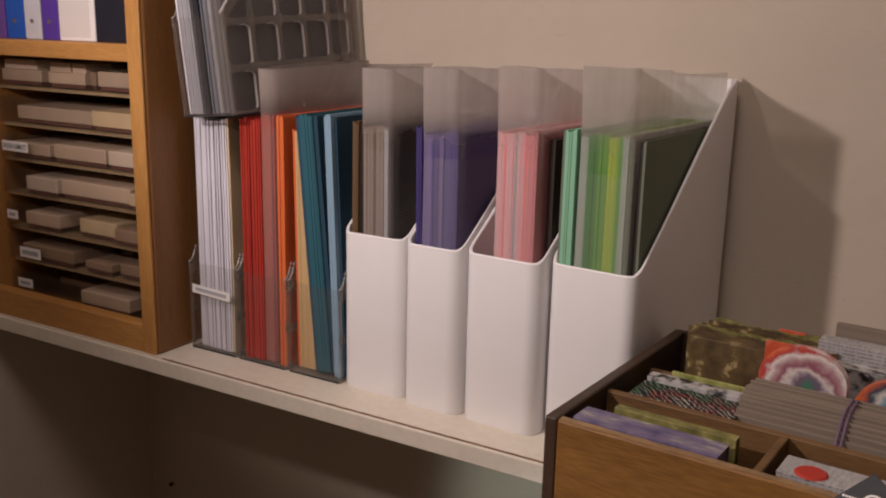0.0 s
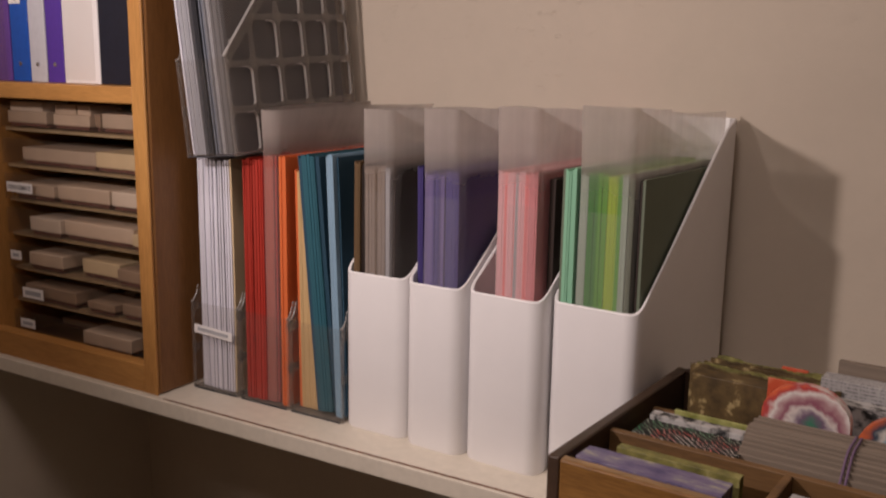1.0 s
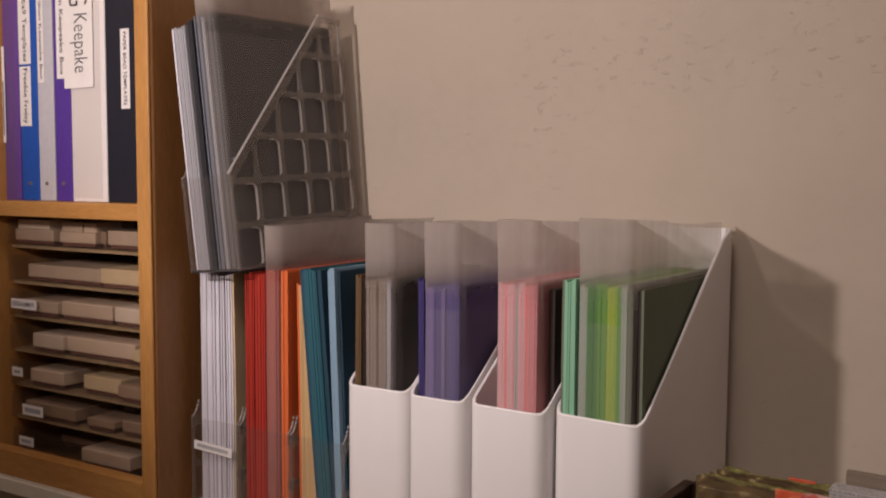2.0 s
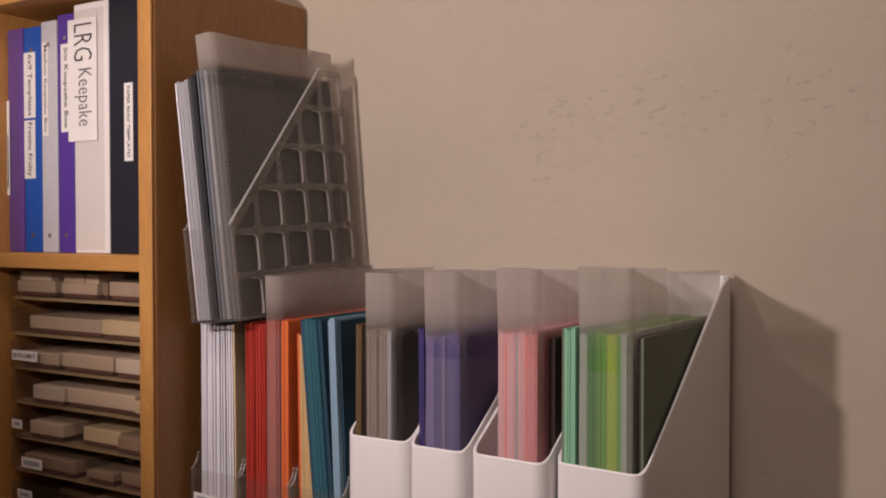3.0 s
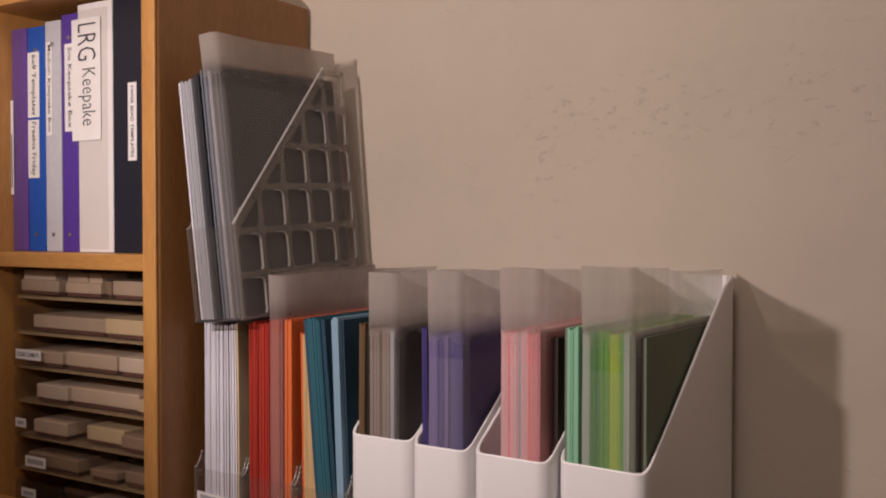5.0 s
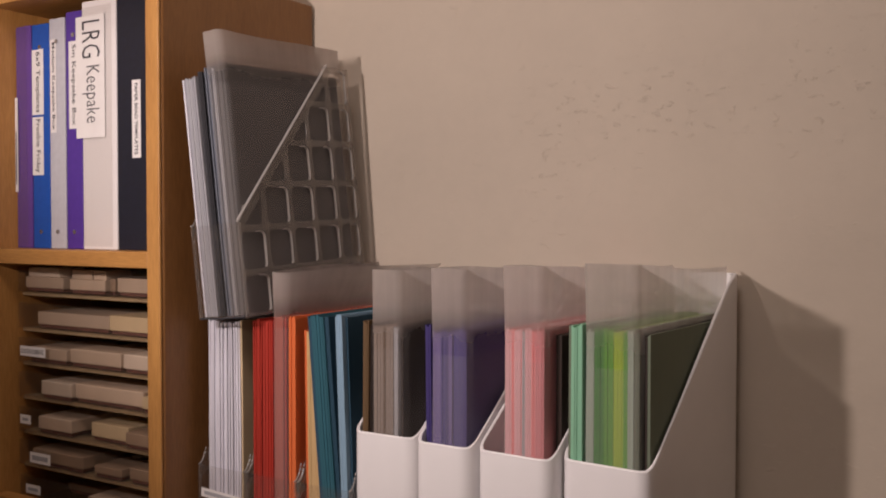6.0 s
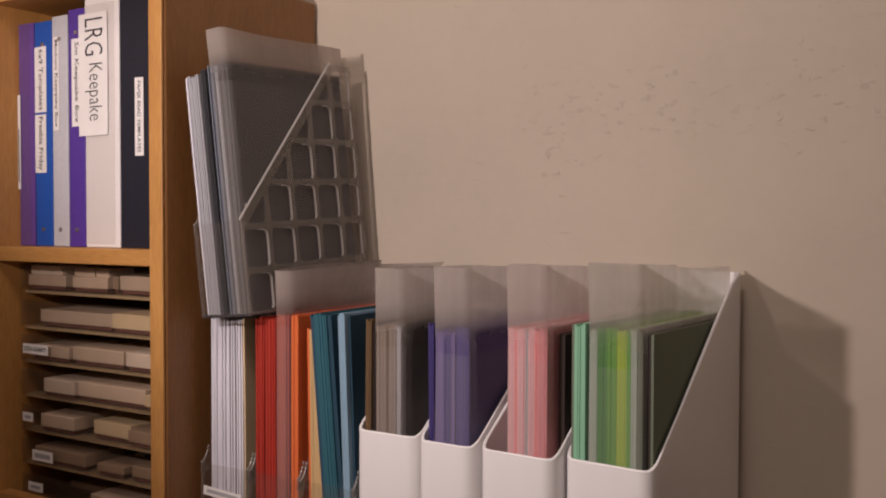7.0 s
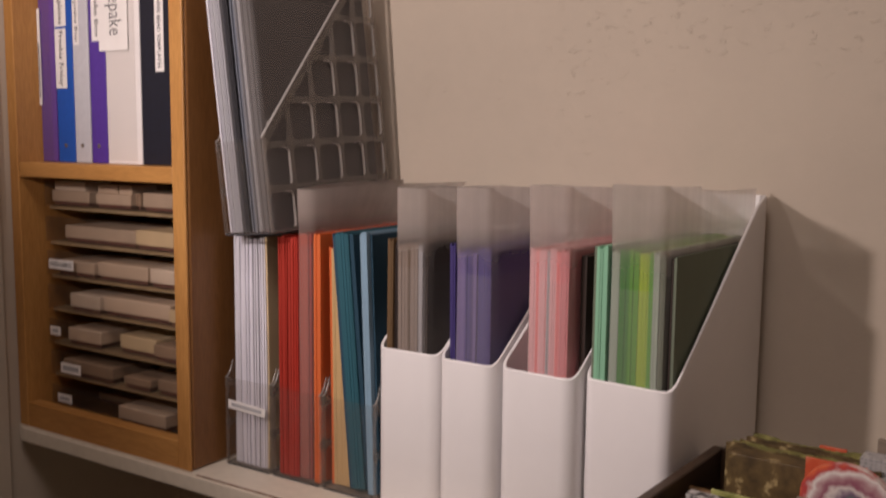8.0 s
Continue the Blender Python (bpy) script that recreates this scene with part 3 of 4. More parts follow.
def sleeve(x0, x1, y0, y1, z0, z1, label, ry=0.0, m=None, dip=0.003, full=0.286, low=0.026, spread=0.002, flare=0.0, sag=0.009):
    """An open frosted bag: the film that hugs the pack, and the loose top above it, its haze painted by height."""
    w, d, h = x1 - x0, y1 - y0, z1 - z0
    s = base("plastic_sleeve", m or pose(x0, y0, z0, 0, ry, 0), label, "plastic sleeve", "frosted sleeves")
    r = min(0.008, w * 0.35)
    k = [i / 12 for i in range(12, 0, -1)]
    turn = [radians(9 * i) for i in range(11)]
    pts = [(w, r + (d - r) * v) for v in k]
    pts += [(w - r + r * math.cos(a), r - r * math.sin(a)) for a in turn]
    pts += [(r - r * math.sin(a), r - r * math.cos(a)) for a in turn]
    pts += [(0, r + (d - r) * v) for v in k[::-1]]
    join = full - low - z0

    def film(za, zb, steps):
        bm = bmesh.new()
        rows = []
        for j in range(steps + 1):
            z = za + (zb - za) * j / steps
            up = max(0.0, (z - join) / (h - join))
            row = []
            for px, py in pts:
                side = 1 if px > w / 2 else -1
                crease = 0.0004 * math.sin(py * 60 + z * 40 + x0 * 300) + 0.0002 * math.sin(px * 500 + z * 25)
                lean = up * (side * spread * py / d + (flare * py / d if side > 0 else 0.0) + 0.002 * math.sin(py * 33 + x0 * 70) * py / d)
                drop = up * (dip * (0.5 + 0.5 * math.sin(py * 27 + x0 * 90)) + sag * py / d)
                row.append(bm.verts.new((px + lean + crease, py - 0.002 * up, z - drop)))
            rows.append(row)
        for lo, hi in zip(rows, rows[1:]):
            for i in range(len(pts) - 1):
                bm.faces.new((lo[i], lo[i + 1], hi[i + 1], hi[i]))
        return bm

    part("film", film(0.0, join, 6), FROST, s, "", True)
    part("loose_top", film(join, h, 8), HAZED_TOP, s, "loose top of the sleeve with haze painted in by height", True)
    return s


FY = -0.226
Z0 = 0.0032
# grey and brown
stack(0, 0, 0, (("brown", 0.007, 0.002, 0.004), ("dark_brown", 0.003, 0.006, 0.003)), "olive brown paper sheets in a white holder", seed=2, m=within(0, 0.0105, FY, Z0, 0.5))
# closing dark brown sheets colour in the shadow on the pack's right face
stack(0, 0, 0, (("taupe", 0.012, 0, 0.0), ("brown", 0.002, 0, 0.0), ("taupe", 0.010, 0.001, 0.001), ("dark_brown", 0.002, 0, 0), ("grey", 0.005, 0, 0), ("dark_brown", 0.004, 0.004, 0.003)),
      "grey and brown paper sheets in a frosted sleeve", seed=3, m=within(0, 0.0240, FY + 0.006, Z0, 0.0))
sleeve(0.0225, 0.0610, FY + 0.002, -0.010, Z0, 0.345, "frosted plastic sleeve round grey paper", m=within(0, 0.0225, FY + 0.002, Z0))
# purple
stack(0, 0, 0, (("navy", 0.002, 0.012, 0.004), ("indigo", 0.006, 0.008, 0.004)), "dark indigo paper sheets in a white holder", seed=4, m=within(1, 0.0880, FY - 0.002, Z0, -0.6))
stack(0, 0, 0, (("lilac", 0.010, 0, 0), ("purple", 0.006, 0, 0.002), ("indigo", 0.003, 0, 0), ("lilac", 0.004, 0, 0), ("purple", 0.016, 0.002, 0.003)), "purple and lilac paper sheets in a frosted sleeve", seed=5, m=within(1, 0.1000, FY, Z0, 0.0))
sleeve(0.0985, 0.1415, FY - 0.003, -0.010, Z0, 0.348, "frosted plastic sleeve round purple paper", m=within(1, 0.0985, FY - 0.003, Z0))
# pink
stack(0, 0, 0, (("rose", 0.007, 0, 0), ("salmon", 0.003, 0, 0), ("rose", 0.007, 0, 0), ("pink", 0.002, 0, 0), ("grey", 0.003, 0, 0), ("rose", 0.007, 0, 0), ("salmon", 0.004, 0, 0), ("pink", 0.009, 0, 0.001)),
      "pink and salmon paper sheets in a frosted sleeve", height=0.286, seed=6, m=within(2, 0.1800, FY + 0.003, Z0, 0.0))
sleeve(0.1782, 0.2245, FY, -0.010, Z0, 0.351, "frosted plastic sleeve round pink paper", m=within(2, 0.1782, FY, Z0))
# dark sheets added for the soft shade along the pink pack's right side
stack(0, 0, 0, (("dark_brown", 0.006, 0.010, 0.004), ), "dark brown sheets standing in for shade beside the pink pack", seed=7, m=within(2, 0.2262, FY + 0.010, Z0, 0.0))
# green
stack(0, 0, 0, (("dark_green", 0.003, 0.002, 0.012), ("mint", 0.012, 0, 0.014)), "mint green paper sheets in a white holder", seed=8, splay=0.002, m=within(3, 0.2450, FY + 0.002, Z0, 0.0))
stack(0, 0, 0, (("sage", 0.008, 0, 0.010), ("green", 0.010, 0, 0.012), ("grass", 0.009, 0, 0.013), ("lime", 0.010, 0, 0.012), ("grass", 0.004, 0, 0.012), ("sage", 0.006, 0, 0.012), ("dark_green", 0.005, 0.001, 0.012)),
      "green and lime paper sheets in a frosted sleeve", seed=9, m=within(3, 0.2625, FY + 0.005, Z0, 0.0))
sleeve(0.2608, 0.3165, FY + 0.002, -0.010, Z0, 0.354, "frosted plastic sleeve round green paper", m=within(3, 0.2608, FY + 0.002, Z0))
stack(0, 0, 0, (("dark_brown", 0.002, 0, 0.008), ("dark_green", 0.003, 0, 0.008)), "dark green paper sheets in a white holder", seed=10, m=within(3, 0.3180, FY + 0.010, Z0, 0.0))

# ---- clear lattice file holders ----
AW, AD, AF, AH = 0.0735, 0.228, 0.106, 0.295


def lattice_side(x, sign):
    """One side panel with rows of square windows under a slanting top edge."""
    bm = bmesh.new()
    th = 0.0026
    run = 0.186

    def rim(y):
        return min(AH, AF + (AH - AF) * y / run)

    x0, x1 = (x, x + th)
    cols, bar = 5, 0.0075
    step_y, step_z = AD / cols, AH / 6
    for i in range(cols + 1):
        y = min(i * step_y, AD - bar * 0.5)
        block(bm, x0, x1, max(0, y - bar / 2), min(AD, y + bar / 2), 0.0, rim(max(0.0, y - bar / 2)), bevel=0.0006)
    for j in range(7):
        z = min(j * step_z, AH - bar / 2)
        ya = 0.0 if z < AF else (z - AF) / (AH - AF) * run + 0.002
        block(bm, x0 + 0.0002, x1 - 0.0002, min(ya, AD - 0.05), AD, max(0, z - bar / 2), min(AH, z + bar / 2), bevel=0.0005)
    # slanting edge
    ang = math.atan2(AH - AF, run)
    bmesh.ops.create_cube(bm, size=1.0, matrix=Matrix.Translation((x + th / 2, run / 2 + 0.003, (AF + AH) / 2 - 0.004)) @ Matrix.Rotation(ang, 4, "X")
                                 @ Matrix.Diagonal((th, math.hypot(run, AH - AF), 0.009, 1)))
    # corner fillets of the windows
    for i in range(cols):
        for j in range(6):
            ya, yb = i * step_y + bar / 2, (i + 1) * step_y - bar / 2
            za, zb = j * step_z + bar / 2, (j + 1) * step_z - bar / 2
            f = 0.006
            for cy, cz, sy, sz in ((ya, za, 1, 1), (yb, za, -1, 1), (ya, zb, 1, -1), (yb, zb, -1, -1)):
                if cz + 0.004 > rim(cy):
                    continue
                tri = [(cy, cz), (cy + sy * f, cz), (cy + sy * f * 0.3, cz + sz * f * 0.3), (cy, cz + sz * f)]
                a = [bm.verts.new((x0 + 0.0003, py, pz)) for py, pz in tri]
                b = [bm.verts.new((x1 - 0.0003, py, pz)) for py, pz in tri]
                bm.faces.new(a)
                bm.faces.new(b[::-1])
                for k in range(4):
                    bm.faces.new((a[k], a[(k + 1) % 4], b[(k + 1) % 4], b[k]))
    return bm


def window_glints(x):
    """Glints on the cut window edges, drawn as pale strips: top corner and rear side of each."""
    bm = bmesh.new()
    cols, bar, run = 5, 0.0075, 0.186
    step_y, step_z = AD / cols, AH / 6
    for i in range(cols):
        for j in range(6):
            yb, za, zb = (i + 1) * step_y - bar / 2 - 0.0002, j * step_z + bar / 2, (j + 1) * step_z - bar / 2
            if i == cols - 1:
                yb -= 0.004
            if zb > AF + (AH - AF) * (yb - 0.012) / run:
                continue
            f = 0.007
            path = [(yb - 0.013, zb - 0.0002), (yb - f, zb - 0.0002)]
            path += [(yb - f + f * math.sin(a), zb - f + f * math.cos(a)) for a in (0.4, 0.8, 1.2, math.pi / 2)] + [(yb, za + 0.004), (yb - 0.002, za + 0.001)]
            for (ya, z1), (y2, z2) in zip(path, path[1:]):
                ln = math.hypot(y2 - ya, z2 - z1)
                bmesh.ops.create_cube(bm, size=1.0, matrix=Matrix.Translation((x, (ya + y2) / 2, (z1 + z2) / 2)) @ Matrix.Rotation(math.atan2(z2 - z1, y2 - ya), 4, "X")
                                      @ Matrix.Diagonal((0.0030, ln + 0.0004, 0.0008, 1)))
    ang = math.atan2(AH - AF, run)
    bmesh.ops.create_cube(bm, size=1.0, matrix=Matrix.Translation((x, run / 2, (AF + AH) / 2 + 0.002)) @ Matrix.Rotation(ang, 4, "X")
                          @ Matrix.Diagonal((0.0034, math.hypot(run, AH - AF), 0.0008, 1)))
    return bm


def lattice_holder(m, label, lit=False):
    h = base("clear_file_holder", m, label, "file holder", "clear lattice file holders")
    part("side_panel", lattice_side(0.0, -1), RIB, h, "clear plastic lattice side with square windows")
    part("side_panel", lattice_side(AW - 0.0026, 1), RIB, h, "clear plastic lattice side with square windows")
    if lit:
        part("window_glint", window_glints(AW - 0.0013), EDGE_GLINT, h, "pale strips drawn as glints on the window edges")
    part("front_panel", slab(0.0028, AW - 0.0028, 0.0, 0.0024, 0.0025, AF, bevel=0.0008), CLEAR, h)
    part("back_panel", slab(0.0028, AW - 0.0028, AD - 0.0024, AD, 0.0025, AH, bevel=0.0008), CLEAR, h)
    part("base_plate", slab(0.0028, AW - 0.0028, 0.0, AD, 0.0, 0.0023), RIB, h)
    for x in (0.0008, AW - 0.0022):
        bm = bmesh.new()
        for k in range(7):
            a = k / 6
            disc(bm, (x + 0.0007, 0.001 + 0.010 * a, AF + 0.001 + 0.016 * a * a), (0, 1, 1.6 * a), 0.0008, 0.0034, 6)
        part("corner_hook", bm, EDGE_GLINT, h, "curved corner of the side panel")
    part("front_edge", slab(0.0028, AW - 0.0028, -0.0012, -0.0002, 0.0, 0.0018), PAPERS["black"], h, "dark lower front edge")
    return h


AX = (-0.2225, -0.1475, -0.0725)
AY = -0.230
first = lattice_holder(pose(AX[0], AY, 0), "clear plastic lattice file holder full of white paper")
strip = part("label", slab(0.0025, 0.062, -0.0016, -0.0010, 0.070, 0.0805), LABEL, first, "white printed label strip")
strip.matrix_local = pose(0, 0, 0, 0, 3.0, 0)
part("print_bar", slab(0.008, 0.056, -0.0020, -0.0017, 0.0735, 0.0775), PAPERS["grey"], strip)
lattice_holder(pose(AX[1], AY, 0), "clear plastic lattice file holder with red and orange paper")
lattice_holder(pose(AX[2], AY, 0), "clear plastic lattice file holder with teal and blue paper")
PY = AY + 0.004
stack(AX[0] + 0.009, PY, 0.0026, (("white", 0.052, 0.0, 0.0), ("cream", 0.003, 0, 0.003)), "white paper sheets in a clear holder", seed=20, lean=0, splay=0.003, bow=0.0012, gap=0.975, height=0.2735)
stack(AX[1] + 0.005, PY, 0.0026, (("dark_red", 0.004, 0.003, 0.002), ("red", 0.026, 0, 0.004), ("dark_red", 0.003, 0.004, 0.004)), "red paper sheets in a clear holder", seed=21, splay=0.002, bow=0.0008, height=0.274)
stack(AX[1] + 0.037, PY + 0.003, 0.0026, (("brick", 0.013, 0.0, 0.004), ("red", 0.003, 0.002, 0.004)), "brick red paper sheets in a frosted sleeve", seed=25)
sleeve(AX[1] + 0.0345, AX[1] + 0.0575, PY + 0.001, -0.008, 0.003, 0.338, "tall frosted plastic sleeve round brick red paper", full=0.300, flare=0.070, sag=-0.005)
stack(AX[1] + 0.0600, PY, 0.0026, (("orange", 0.010, 0, 0.005), ), "orange paper sheets in a clear holder", seed=22)
stack(AX[2] + 0.0042, PY + 0.008, 0.0030, (("orange", 0.004, 0, 0), ("tan", 0.025, 0, 0.0)), "tan and pale orange paper sheets in a clear holder", seed=23, lean=-0.7, height=0.268)
stack(AX[2] + 0.0345, PY + 0.002, 0.0055, (("deep_teal", 0.004, 0, 0.004), ("teal", 0.017, 0, 0.005), ("deep_teal", 0.005, 0.003, 0.004)), "teal paper sheets leaning in a clear holder", seed=24, lean=-4.9)
stack(AX[2] + 0.0608, PY + 0.001, 0.0040, (("sky", 0.009, 0, 0.008), ("deep_teal", 0.0025, 0.006, 0.008)), "sky blue paper sheets in a clear holder", seed=26, lean=-2.4)

# the holder stacked on top, leaning on the cabinet
RM = pose(-0.1965, -0.2520, 0.2800, 2.6, -4.6, 0)
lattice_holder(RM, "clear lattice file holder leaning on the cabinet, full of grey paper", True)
stack(0, 0, 0, (("white", 0.003, 0, 0), ("pale_grey", 0.008, 0, 0), ("grey", 0.002, 0, 0), ("pale_grey", 0.008, 0, 0)), "white and grey paper sheets in a clear holder", seed=30, m=RM @ pose(0.0055, 0.003, 0.0026), splay=0.0016, height=0.270)
# black sheets put the shade of an open gap into colour
stack(0, 0, 0, (("black", 0.006, 0.003, 0.004), ), "black sheets standing in for the dark gap between grey packs", seed=31, m=RM @ pose(0.0285, 0.003, 0.0026), height=0.273)
stack(0, 0, 0, (("steel", 0.010, 0.0, 0.006), ("grey", 0.003, 0.002, 0.005), ("slate", 0.0140, 0.0, 0.006)), "charcoal grey paper sheets behind a clear lattice", seed=32, m=RM @ pose(0.0385, 0.006, 0.0026), splay=0.002, height=0.274)
sleeve(0, 0.0285, 0, 0.212, 0, 0.318, "tall frosted plastic sleeve round charcoal paper", spread=0.0, sag=0.002, m=RM @ pose(0.0410, 0.0045, 0.003), full=0.284)

# ---- wooden box of handmade papers ----
BX, BYY, BT = 0.326, -0.418, 0.110
box = base("wooden_box", pose(BX, BYY, 0, 0, 0, -4.5), "old brown wooden divided box on the shelf", "box")
BL, BD = 0.46, 0.255
part("end_panel", slab(0, 0.010, 0, BD, 0, BT + 0.001, bevel=0.0015), DARKWOOD, box, "dark stained end board")
part("end_panel", slab(BL - 0.010, BL, 0, BD, 0, BT, bevel=0.0015), DARKWOOD, box, "dark stained end board")
part("front_panel", slab(0.0102, BL - 0.0102, 0.0, 0.009, 0.001, BT, bevel=0.0015), BOXWOOD, box, "worn brown front board with dark spots")
part("back_panel", slab(0.0102, BL - 0.0102, BD - 0.009, BD, 0.001, BT + 0.002, bevel=0.0015), DARKWOOD, box)
part("box_bottom", slab(0.0102, BL - 0.0102, 0.0092, BD - 0.0092, 0.001, 0.006), BOXWOOD_SHADED, box)
part("long_divider", slab(0.0104, BL - 0.0104, 0.083, 0.090, 0.0062, BT - 0.004, bevel=0.001), BOXWOOD_SHADED, box)
part("short_divider", slab(0.146, 0.152, 0.0094, 0.0828, 0.0062, BT - 0.004, bevel=0.001), BOXWOOD_SHADED, box)
part("short_divider", slab(0.112, 0.117, 0.0902, 0.170, 0.0062, 0.07, bevel=0.001), BOXWOOD_SHADED, box)
part("rear_divider", slab(0.0104, BL - 0.0104, 0.170, 0.176, 0.0062, BT - 0.012, bevel=0.001), BOXWOOD_SHADED, box)
bm = bmesh.new()
for k in range(40):
    x = 0.011 + k * 0.011
    block(bm, x, x + 0.0109, 0.0012 + 0.001 * abs(noise.noise((k * 0.7, 1, 0))), 0.0075 + 0.001 * noise.noise((k * 0.9, 2, 0)), BT - 0.001, BT + 0.0005)
part("worn_edge", bm, WORN, box, "pale worn top edge of the front board")
rs = random.Random(9)
bm = bmesh.new()
for _ in range(26):
    disc(bm, (rs.uniform(0.03, 0.40), -0.0001, rs.uniform(0.02, 0.10)), (0, -1, 0), rs.uniform(0.0008, 0.0026), 0.0006, 8)
part("wood_spot", bm, DARKWOOD, box, "dark spots and nail holes")

LAVENDER = blotch("lavender_paste_paper", ((0.3, (0.075, 0.06, 0.14)), (0.48, (0.15, 0.12, 0.20)), (0.58, (0.20, 0.175, 0.22)), (0.66, (0.34, 0.32, 0.24))), 45, 0.5, (1, 2.5, 1))
OLIVE = blotch("olive_paste_paper", ((0.3, (0.07, 0.065, 0.018)), (0.55, (0.22, 0.20, 0.06)), (0.7, (0.44, 0.40, 0.18))), 60)
LINES = lined("red_green_lined_paper", ((0.38, (0.04, 0.20, 0.08)), (0.50, (0.30, 0.30, 0.25)), (0.56, (0.45, 0.05, 0.04)), (0.66, (0.5, 0.46, 0.42))), 110)
SPLASH = blotch("black_white_splash_paper", ((0.40, (0.02, 0.02, 0.02)), (0.50, (0.40, 0.385, 0.365)), (0.64, (0.48, 0.465, 0.45)), (0.7, (0.06, 0.06, 0.06))), 60)
DAMASK = blotch("brown_gold_paper", ((0.40, (0.055, 0.034, 0.012)), (0.55, (0.12, 0.078, 0.028)), (0.59, (0.34, 0.26, 0.12)), (0.72, (0.42, 0.34, 0.18))), 34)
ORANGE = blotch("orange_painted_paper", ((0.3, (0.40, 0.04, 0.015)), (0.55, (0.52, 0.085, 0.03)), (0.7, (0.6, 0.28, 0.18))), 25)
NEWS = newsprint("grey_newsprint")
PAGES = plain("buff_page_edges", (0.20, 0.158, 0.12), 0.8, 260, 0.2, 0.0004, 0, 0, (0.05, 0.4, 1))
LIMEP = blotch("lime_paste_paper", ((0.35, (0.16, 0.17, 0.035)), (0.55, (0.38, 0.38, 0.13)), (0.7, (0.55, 0.52, 0.30))), 50)
SWIRL_A = swirl("red_white_marbled_paper", ((0.10, (0.30, 0.36, 0.05)), (0.30, (0.05, 0.20, 0.12)), (0.42, (0.16, 0.10, 0.16)), (0.52, (0.62, 0.56, 0.52)), (0.60, (0.25, 0.08, 0.12)), (0.70, (0.45, 0.30, 0.30)),
                (0.78, (0.70, 0.66, 0.62)), (0.86, (0.42, 0.05, 0.05)), (0.94, (0.66, 0.14, 0.06))), (0.038, 0.005, 0.006), 0.047)
SWIRL_B = swirl("blue_orange_marbled_paper", ((0.12, (0.50, 0.28, 0.04)), (0.28, (0.04, 0.22, 0.10)), (0.42, (0.02, 0.06, 0.18)), (0.55, (0.03, 0.24, 0.36)), (0.66, (0.60, 0.56, 0.50)), (0.76, (0.03, 0.05, 0.08)), (0.9, (0.62, 0.14, 0.05))), (0.044, 0.005, 0.004), 0.052)
MAUVE = plain("mauve_string", (0.16, 0.10, 0.17), 0.8, 300, 0.2)
CHARCOAL = plain("charcoal_card", (0.025, 0.026, 0.03), 0.6, 60, 0.3)


def in_box(x, y, z, rx=0, ry=0, rz=0):
    return pose(BX, BYY, 0, 0, 0, -4.5) @ pose(x, y, z, rx, ry, rz)


def pad(x, y, z, w, d, h, cover, label, rx=0, ry=0, rz=0, edge=None, group="handmade papers in the box"):
    """A pad of folded papers: cover sheets and page block."""
    p = base("paper_pad", in_box(x, y, z, rx, ry, rz), label, "paper pad", group)
    part("cover", slab(0, w, 0, 0.0012, 0, h, bevel=0.0004), cover, p)
    part("cover", slab(0, w, d - 0.0012, d, 0, h, bevel=0.0004), cover, p)
    part("spine", slab(0, w, 0.0013, d - 0.0013, h - 0.0012, h), cover, p)
    part("page_block", slab(0.001, w - 0.001, 0.0014, d - 0.0014, 0.0, h - 0.0014), edge or PAGES, p)
    return p


pad(0.016, 0.0135, 0.0065, 0.108, 0.024, 0.103, LAVENDER, "lavender speckled paste paper pad in the box", edge=LAVENDER)
pad(0.034, 0.045, 0.0065, 0.092, 0.009, 0.104, OLIVE, "olive yellow paste paper pad in the box", edge=OLIVE)
pad(0.024, 0.094, 0.0065, 0.085, 0.034, 0.098, LINES, "black paper pad with red and green lines", edge=LINES)
pad(0.024, 0.131, 0.0065, 0.084, 0.012, 0.101, SPLASH, "black and white splashed paper pad")
bundle = base("page_bundle", in_box(0.106, 0.0935, 0.0705), "thick bundle of buff folded pages in the box", "paper bundle")
rb = random.Random(12)
for k in range(15):
    y = k * 0.0036
    rise = 0.050 * math.sin(math.pi / 2 * min(1.0, 0.36 + k / 15))
    bm = slab(rb.uniform(0, 0.0015), 0.30, y, y + 0.0033, 0.0, rise + rb.uniform(-0.0008, 0.0008), bevel=0.0006)
    part("signature", bm, PAGES, bundle)
string = base("string", in_box(0.180, 0.0925, 0.071), "thin purple string tied round a page bundle", "string")
for dx in (0.0, 0.0036):
    bm = bmesh.new()
    pts = [(0.0, 0.0)] + [(0.0005 + k * 0.0036, 0.0505 * math.sin(math.pi / 2 * min(1.0, 0.36 + k / 15)) + 0.0005) for k in range(15)]
    for k, ((ya, za), (yb, zb)) in enumerate(zip(pts, pts[1:])):
        mid = Vector((dx + 0.0002 * math.sin(k * 0.7), (ya + yb) / 2, (za + zb) / 2))
        disc(bm, mid, (0, yb - ya, zb - za), 0.0010, math.hypot(yb - ya, zb - za) + 0.0006, 8)
    part("strand", bm, MAUVE, string)
pad(0.036, 0.156, 0.0065, 0.084, 0.003, 0.094, LIMEP, "lime yellow paper folder in the box")
pad(0.033, 0.163, 0.0065, 0.084, 0.003, 0.097, LIMEP, "lime yellow paper folder in the box")
pad(0.040, 0.180, 0.0065, 0.100, 0.020, 0.126, DAMASK, "brown and gold damask patterned paper box", edge=DAMASK)
rt = random.Random(17)
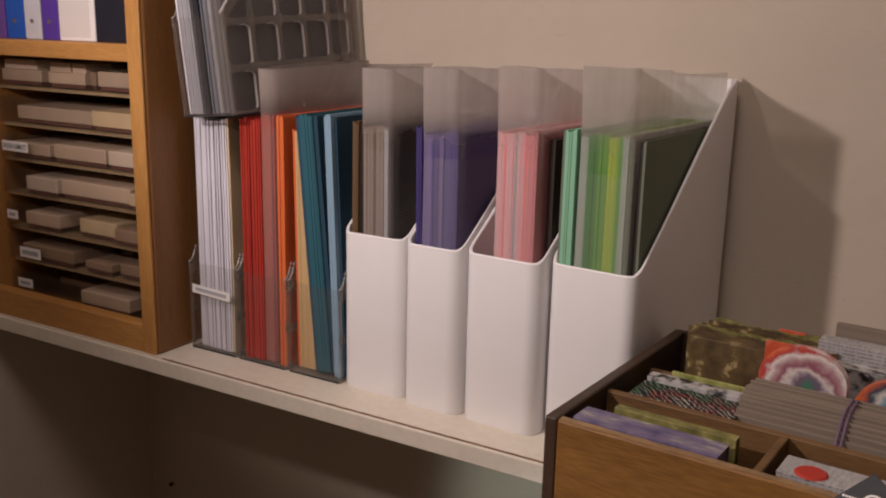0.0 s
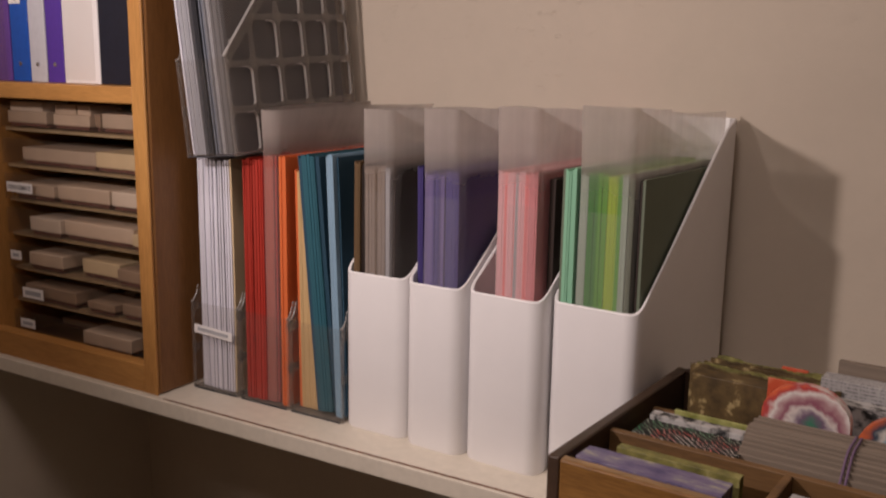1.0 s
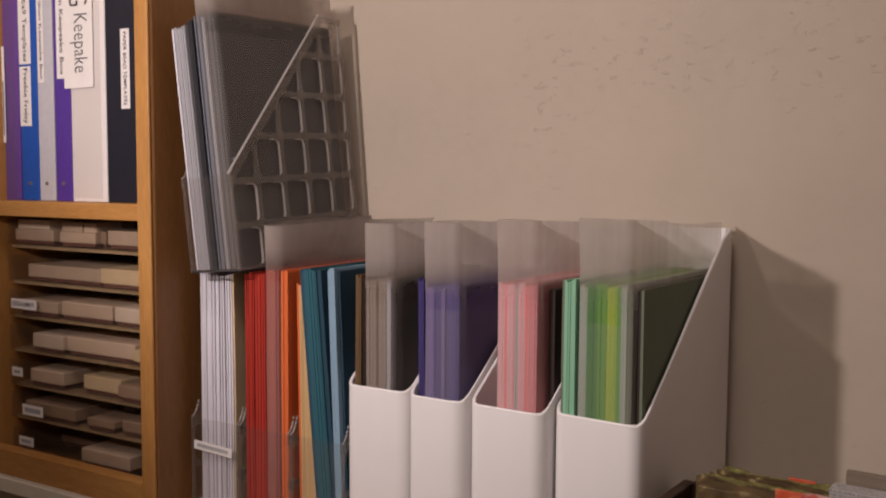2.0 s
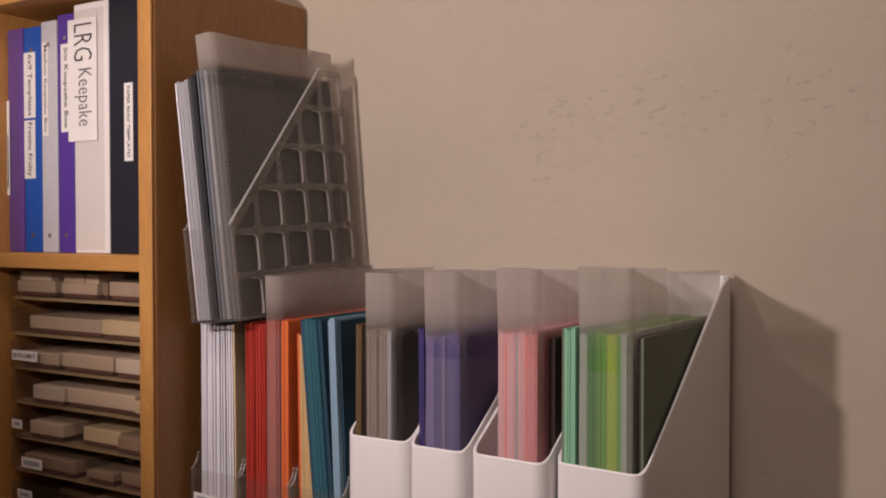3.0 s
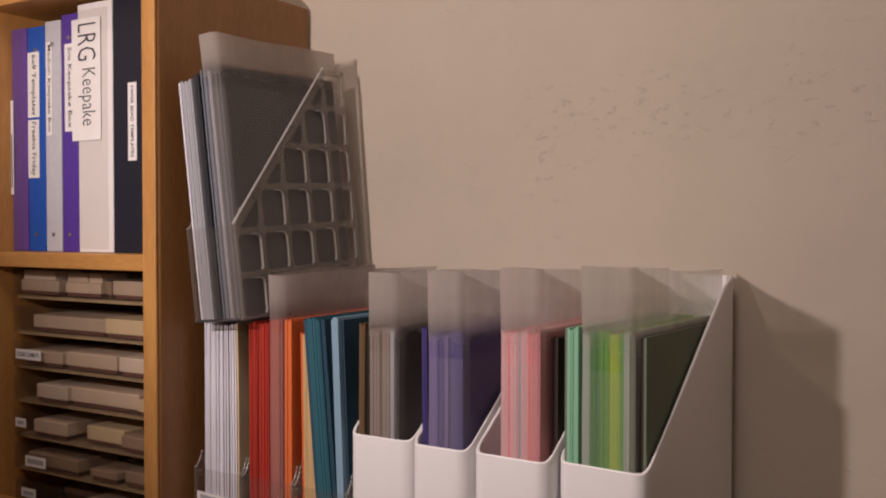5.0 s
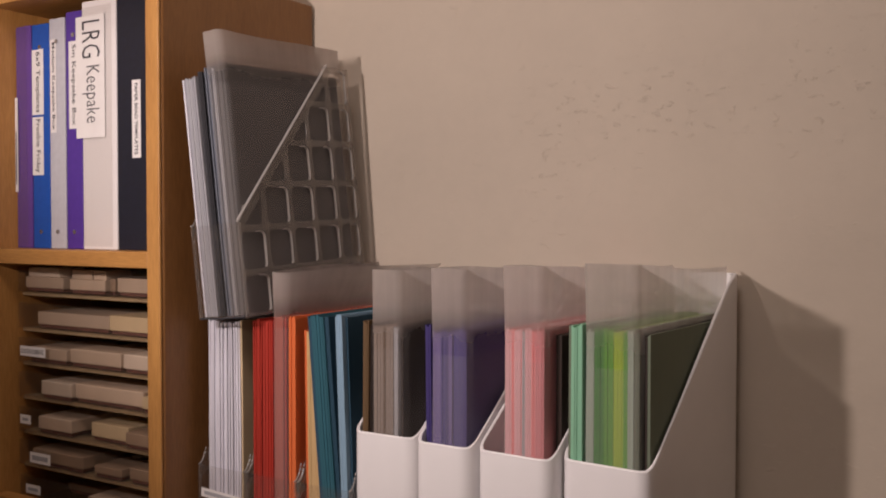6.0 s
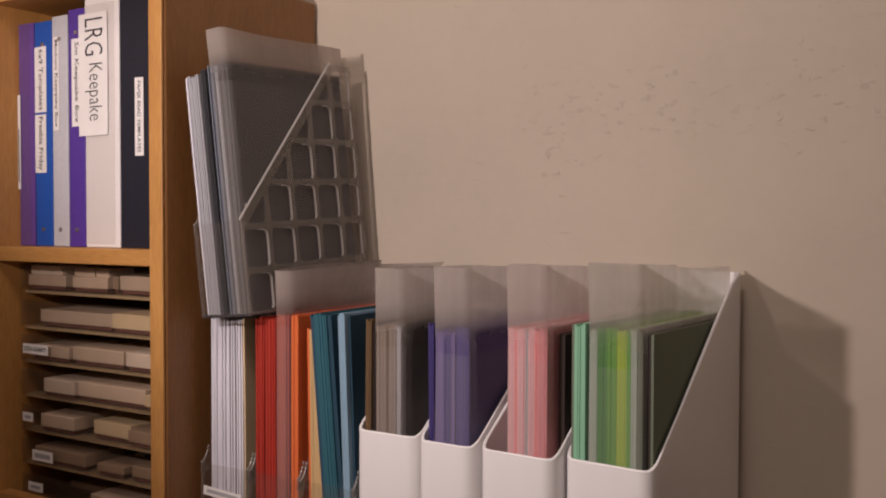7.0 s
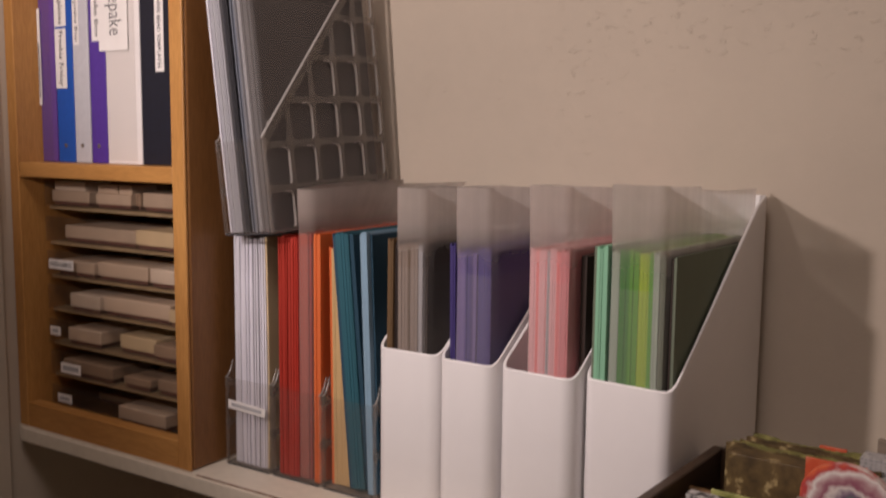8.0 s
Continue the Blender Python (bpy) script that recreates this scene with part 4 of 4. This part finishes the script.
for k in range(5):
    tatter = base("torn_paper", in_box(0.030 + 0.004 * k, 0.203 + 0.0055 * k, 0.0065), "torn olive and brown painted sheet in the box", "paper", "handmade papers in the box")
    bm = bmesh.new()
    for i in range(50):
        top = 0.127 + 0.0012 * k + 0.003 * noise.noise((i * 0.11, k * 3.1, 0)) + rt.uniform(-0.0005, 0.0005)
        block(bm, i * 0.0025, i * 0.0025 + 0.0025, 0.0, 0.0016, 0.0, top)
    part("leaf", bm, (DAMASK, OLIVE, DAMASK, DAMASK, OLIVE)[k], tatter)
pad(0.100, 0.2315, 0.0065, 0.022, 0.003, 0.131, ORANGE, "orange painted paper scrap in the box")


def arch(x, y, z, w, d, h, material, label, rz=0):
    """A folded marbled sheet with a rounded top."""
    bm = bmesh.new()
    n = 20
    pts = [(0, 0)] + [(w / 2 - w / 2 * math.cos(math.pi * i / n), h - w / 2 * 0.8 + w / 2 * 0.8 * math.sin(math.pi * i / n)) for i in range(n + 1)] + [(w, 0)]
    a = [bm.verts.new((px, 0, pz)) for px, pz in pts]
    b = [bm.verts.new((px, d, pz)) for px, pz in pts]
    bm.faces.new(a)
    bm.faces.new(b[::-1])
    for i in range(len(pts)):
        j = (i + 1) % len(pts)
        bm.faces.new((a[i], a[j], b[j], b[i]))
    return whole("marbled_paper", bm, material, in_box(x, y, z, 0, 0, rz), label, "paper", "handmade papers in the box")


arch(0.107, 0.1545, 0.1085, 0.066, 0.010, 0.041, SWIRL_A, "red and white marbled paper roll with rings")
arch(0.177, 0.1545, 0.1020, 0.085, 0.010, 0.040, SWIRL_B, "blue and orange marbled paper roll with rings")
pad(0.104, 0.1770, 0.0065, 0.046, 0.002, 0.137, ORANGE, "orange red painted paper sheet in the box")
pad(0.156, 0.181, 0.0065, 0.13, 0.016, 0.126, SPLASH, "dark speckled paper pad in the box")
pad(0.138, 0.206, 0.0065, 0.17, 0.020, 0.136, NEWS, "grey newsprint pad with folded sheets in the box", edge=NEWS)
pad(0.146, 0.2275, 0.0065, 0.15, 0.008, 0.146, PAGES, "cream folded paper sheets in the box")
pad(0.158, 0.030, 0.0065, 0.17, 0.030, 0.097, NEWS, "newsprint covered pad with a red spot", edge=NEWS)
card = whole("card_folder", slab(0, 0.040, 0, 0.003, 0, 0.040, bevel=0.0006), CHARCOAL, in_box(0.2190, 0.0150, 0.127, -52) @ pose(0, 0, 0, 0, 38) @ pose(0, 0, -0.040),
             "charcoal card with a pale loop drawn on it", "card", "handmade papers in the box")
bm = bmesh.new()
for k in range(26):
    a = k / 28 * 2 * math.pi + 0.6
    disc(bm, (0.017 + 0.0065 * math.cos(a), -0.0003, 0.026 + 0.0055 * math.sin(a)), (0, -1, 0), 0.0010, 0.0006, 8)
for k in range(7):
    disc(bm, (0.0105 - 0.0014 * k, -0.0003, 0.022 - 0.001 * k), (0, -1, 0), 0.0009, 0.0006, 8)
part("drawn_loop", bm, LABEL, card, "pale drawn loop")

# red spot on the newsprint pad, and a nail in the wall under the shelf
bm = bmesh.new()
disc(bm, (0, 0, 0), (0, 0, 1), 0.011, 0.0012, 20)
whole("paper_spot", bm, PAPERS["red"], in_box(0.178, 0.040, 0.1042), "round red paper spot on a newsprint pad", "paper spot")
bm = bmesh.new()
disc(bm, (0, 0, 0), (0, -1, 0), 0.0035, 0.004, 12)
disc(bm, (0, 0.004, 0), (0, -1, 0), 0.0015, 0.010, 8)
whole("nail", bm, DARKWOOD, pose(-0.517, -0.0065, -0.367), "dark nail head in the plaster wall under the shelf", "nail")
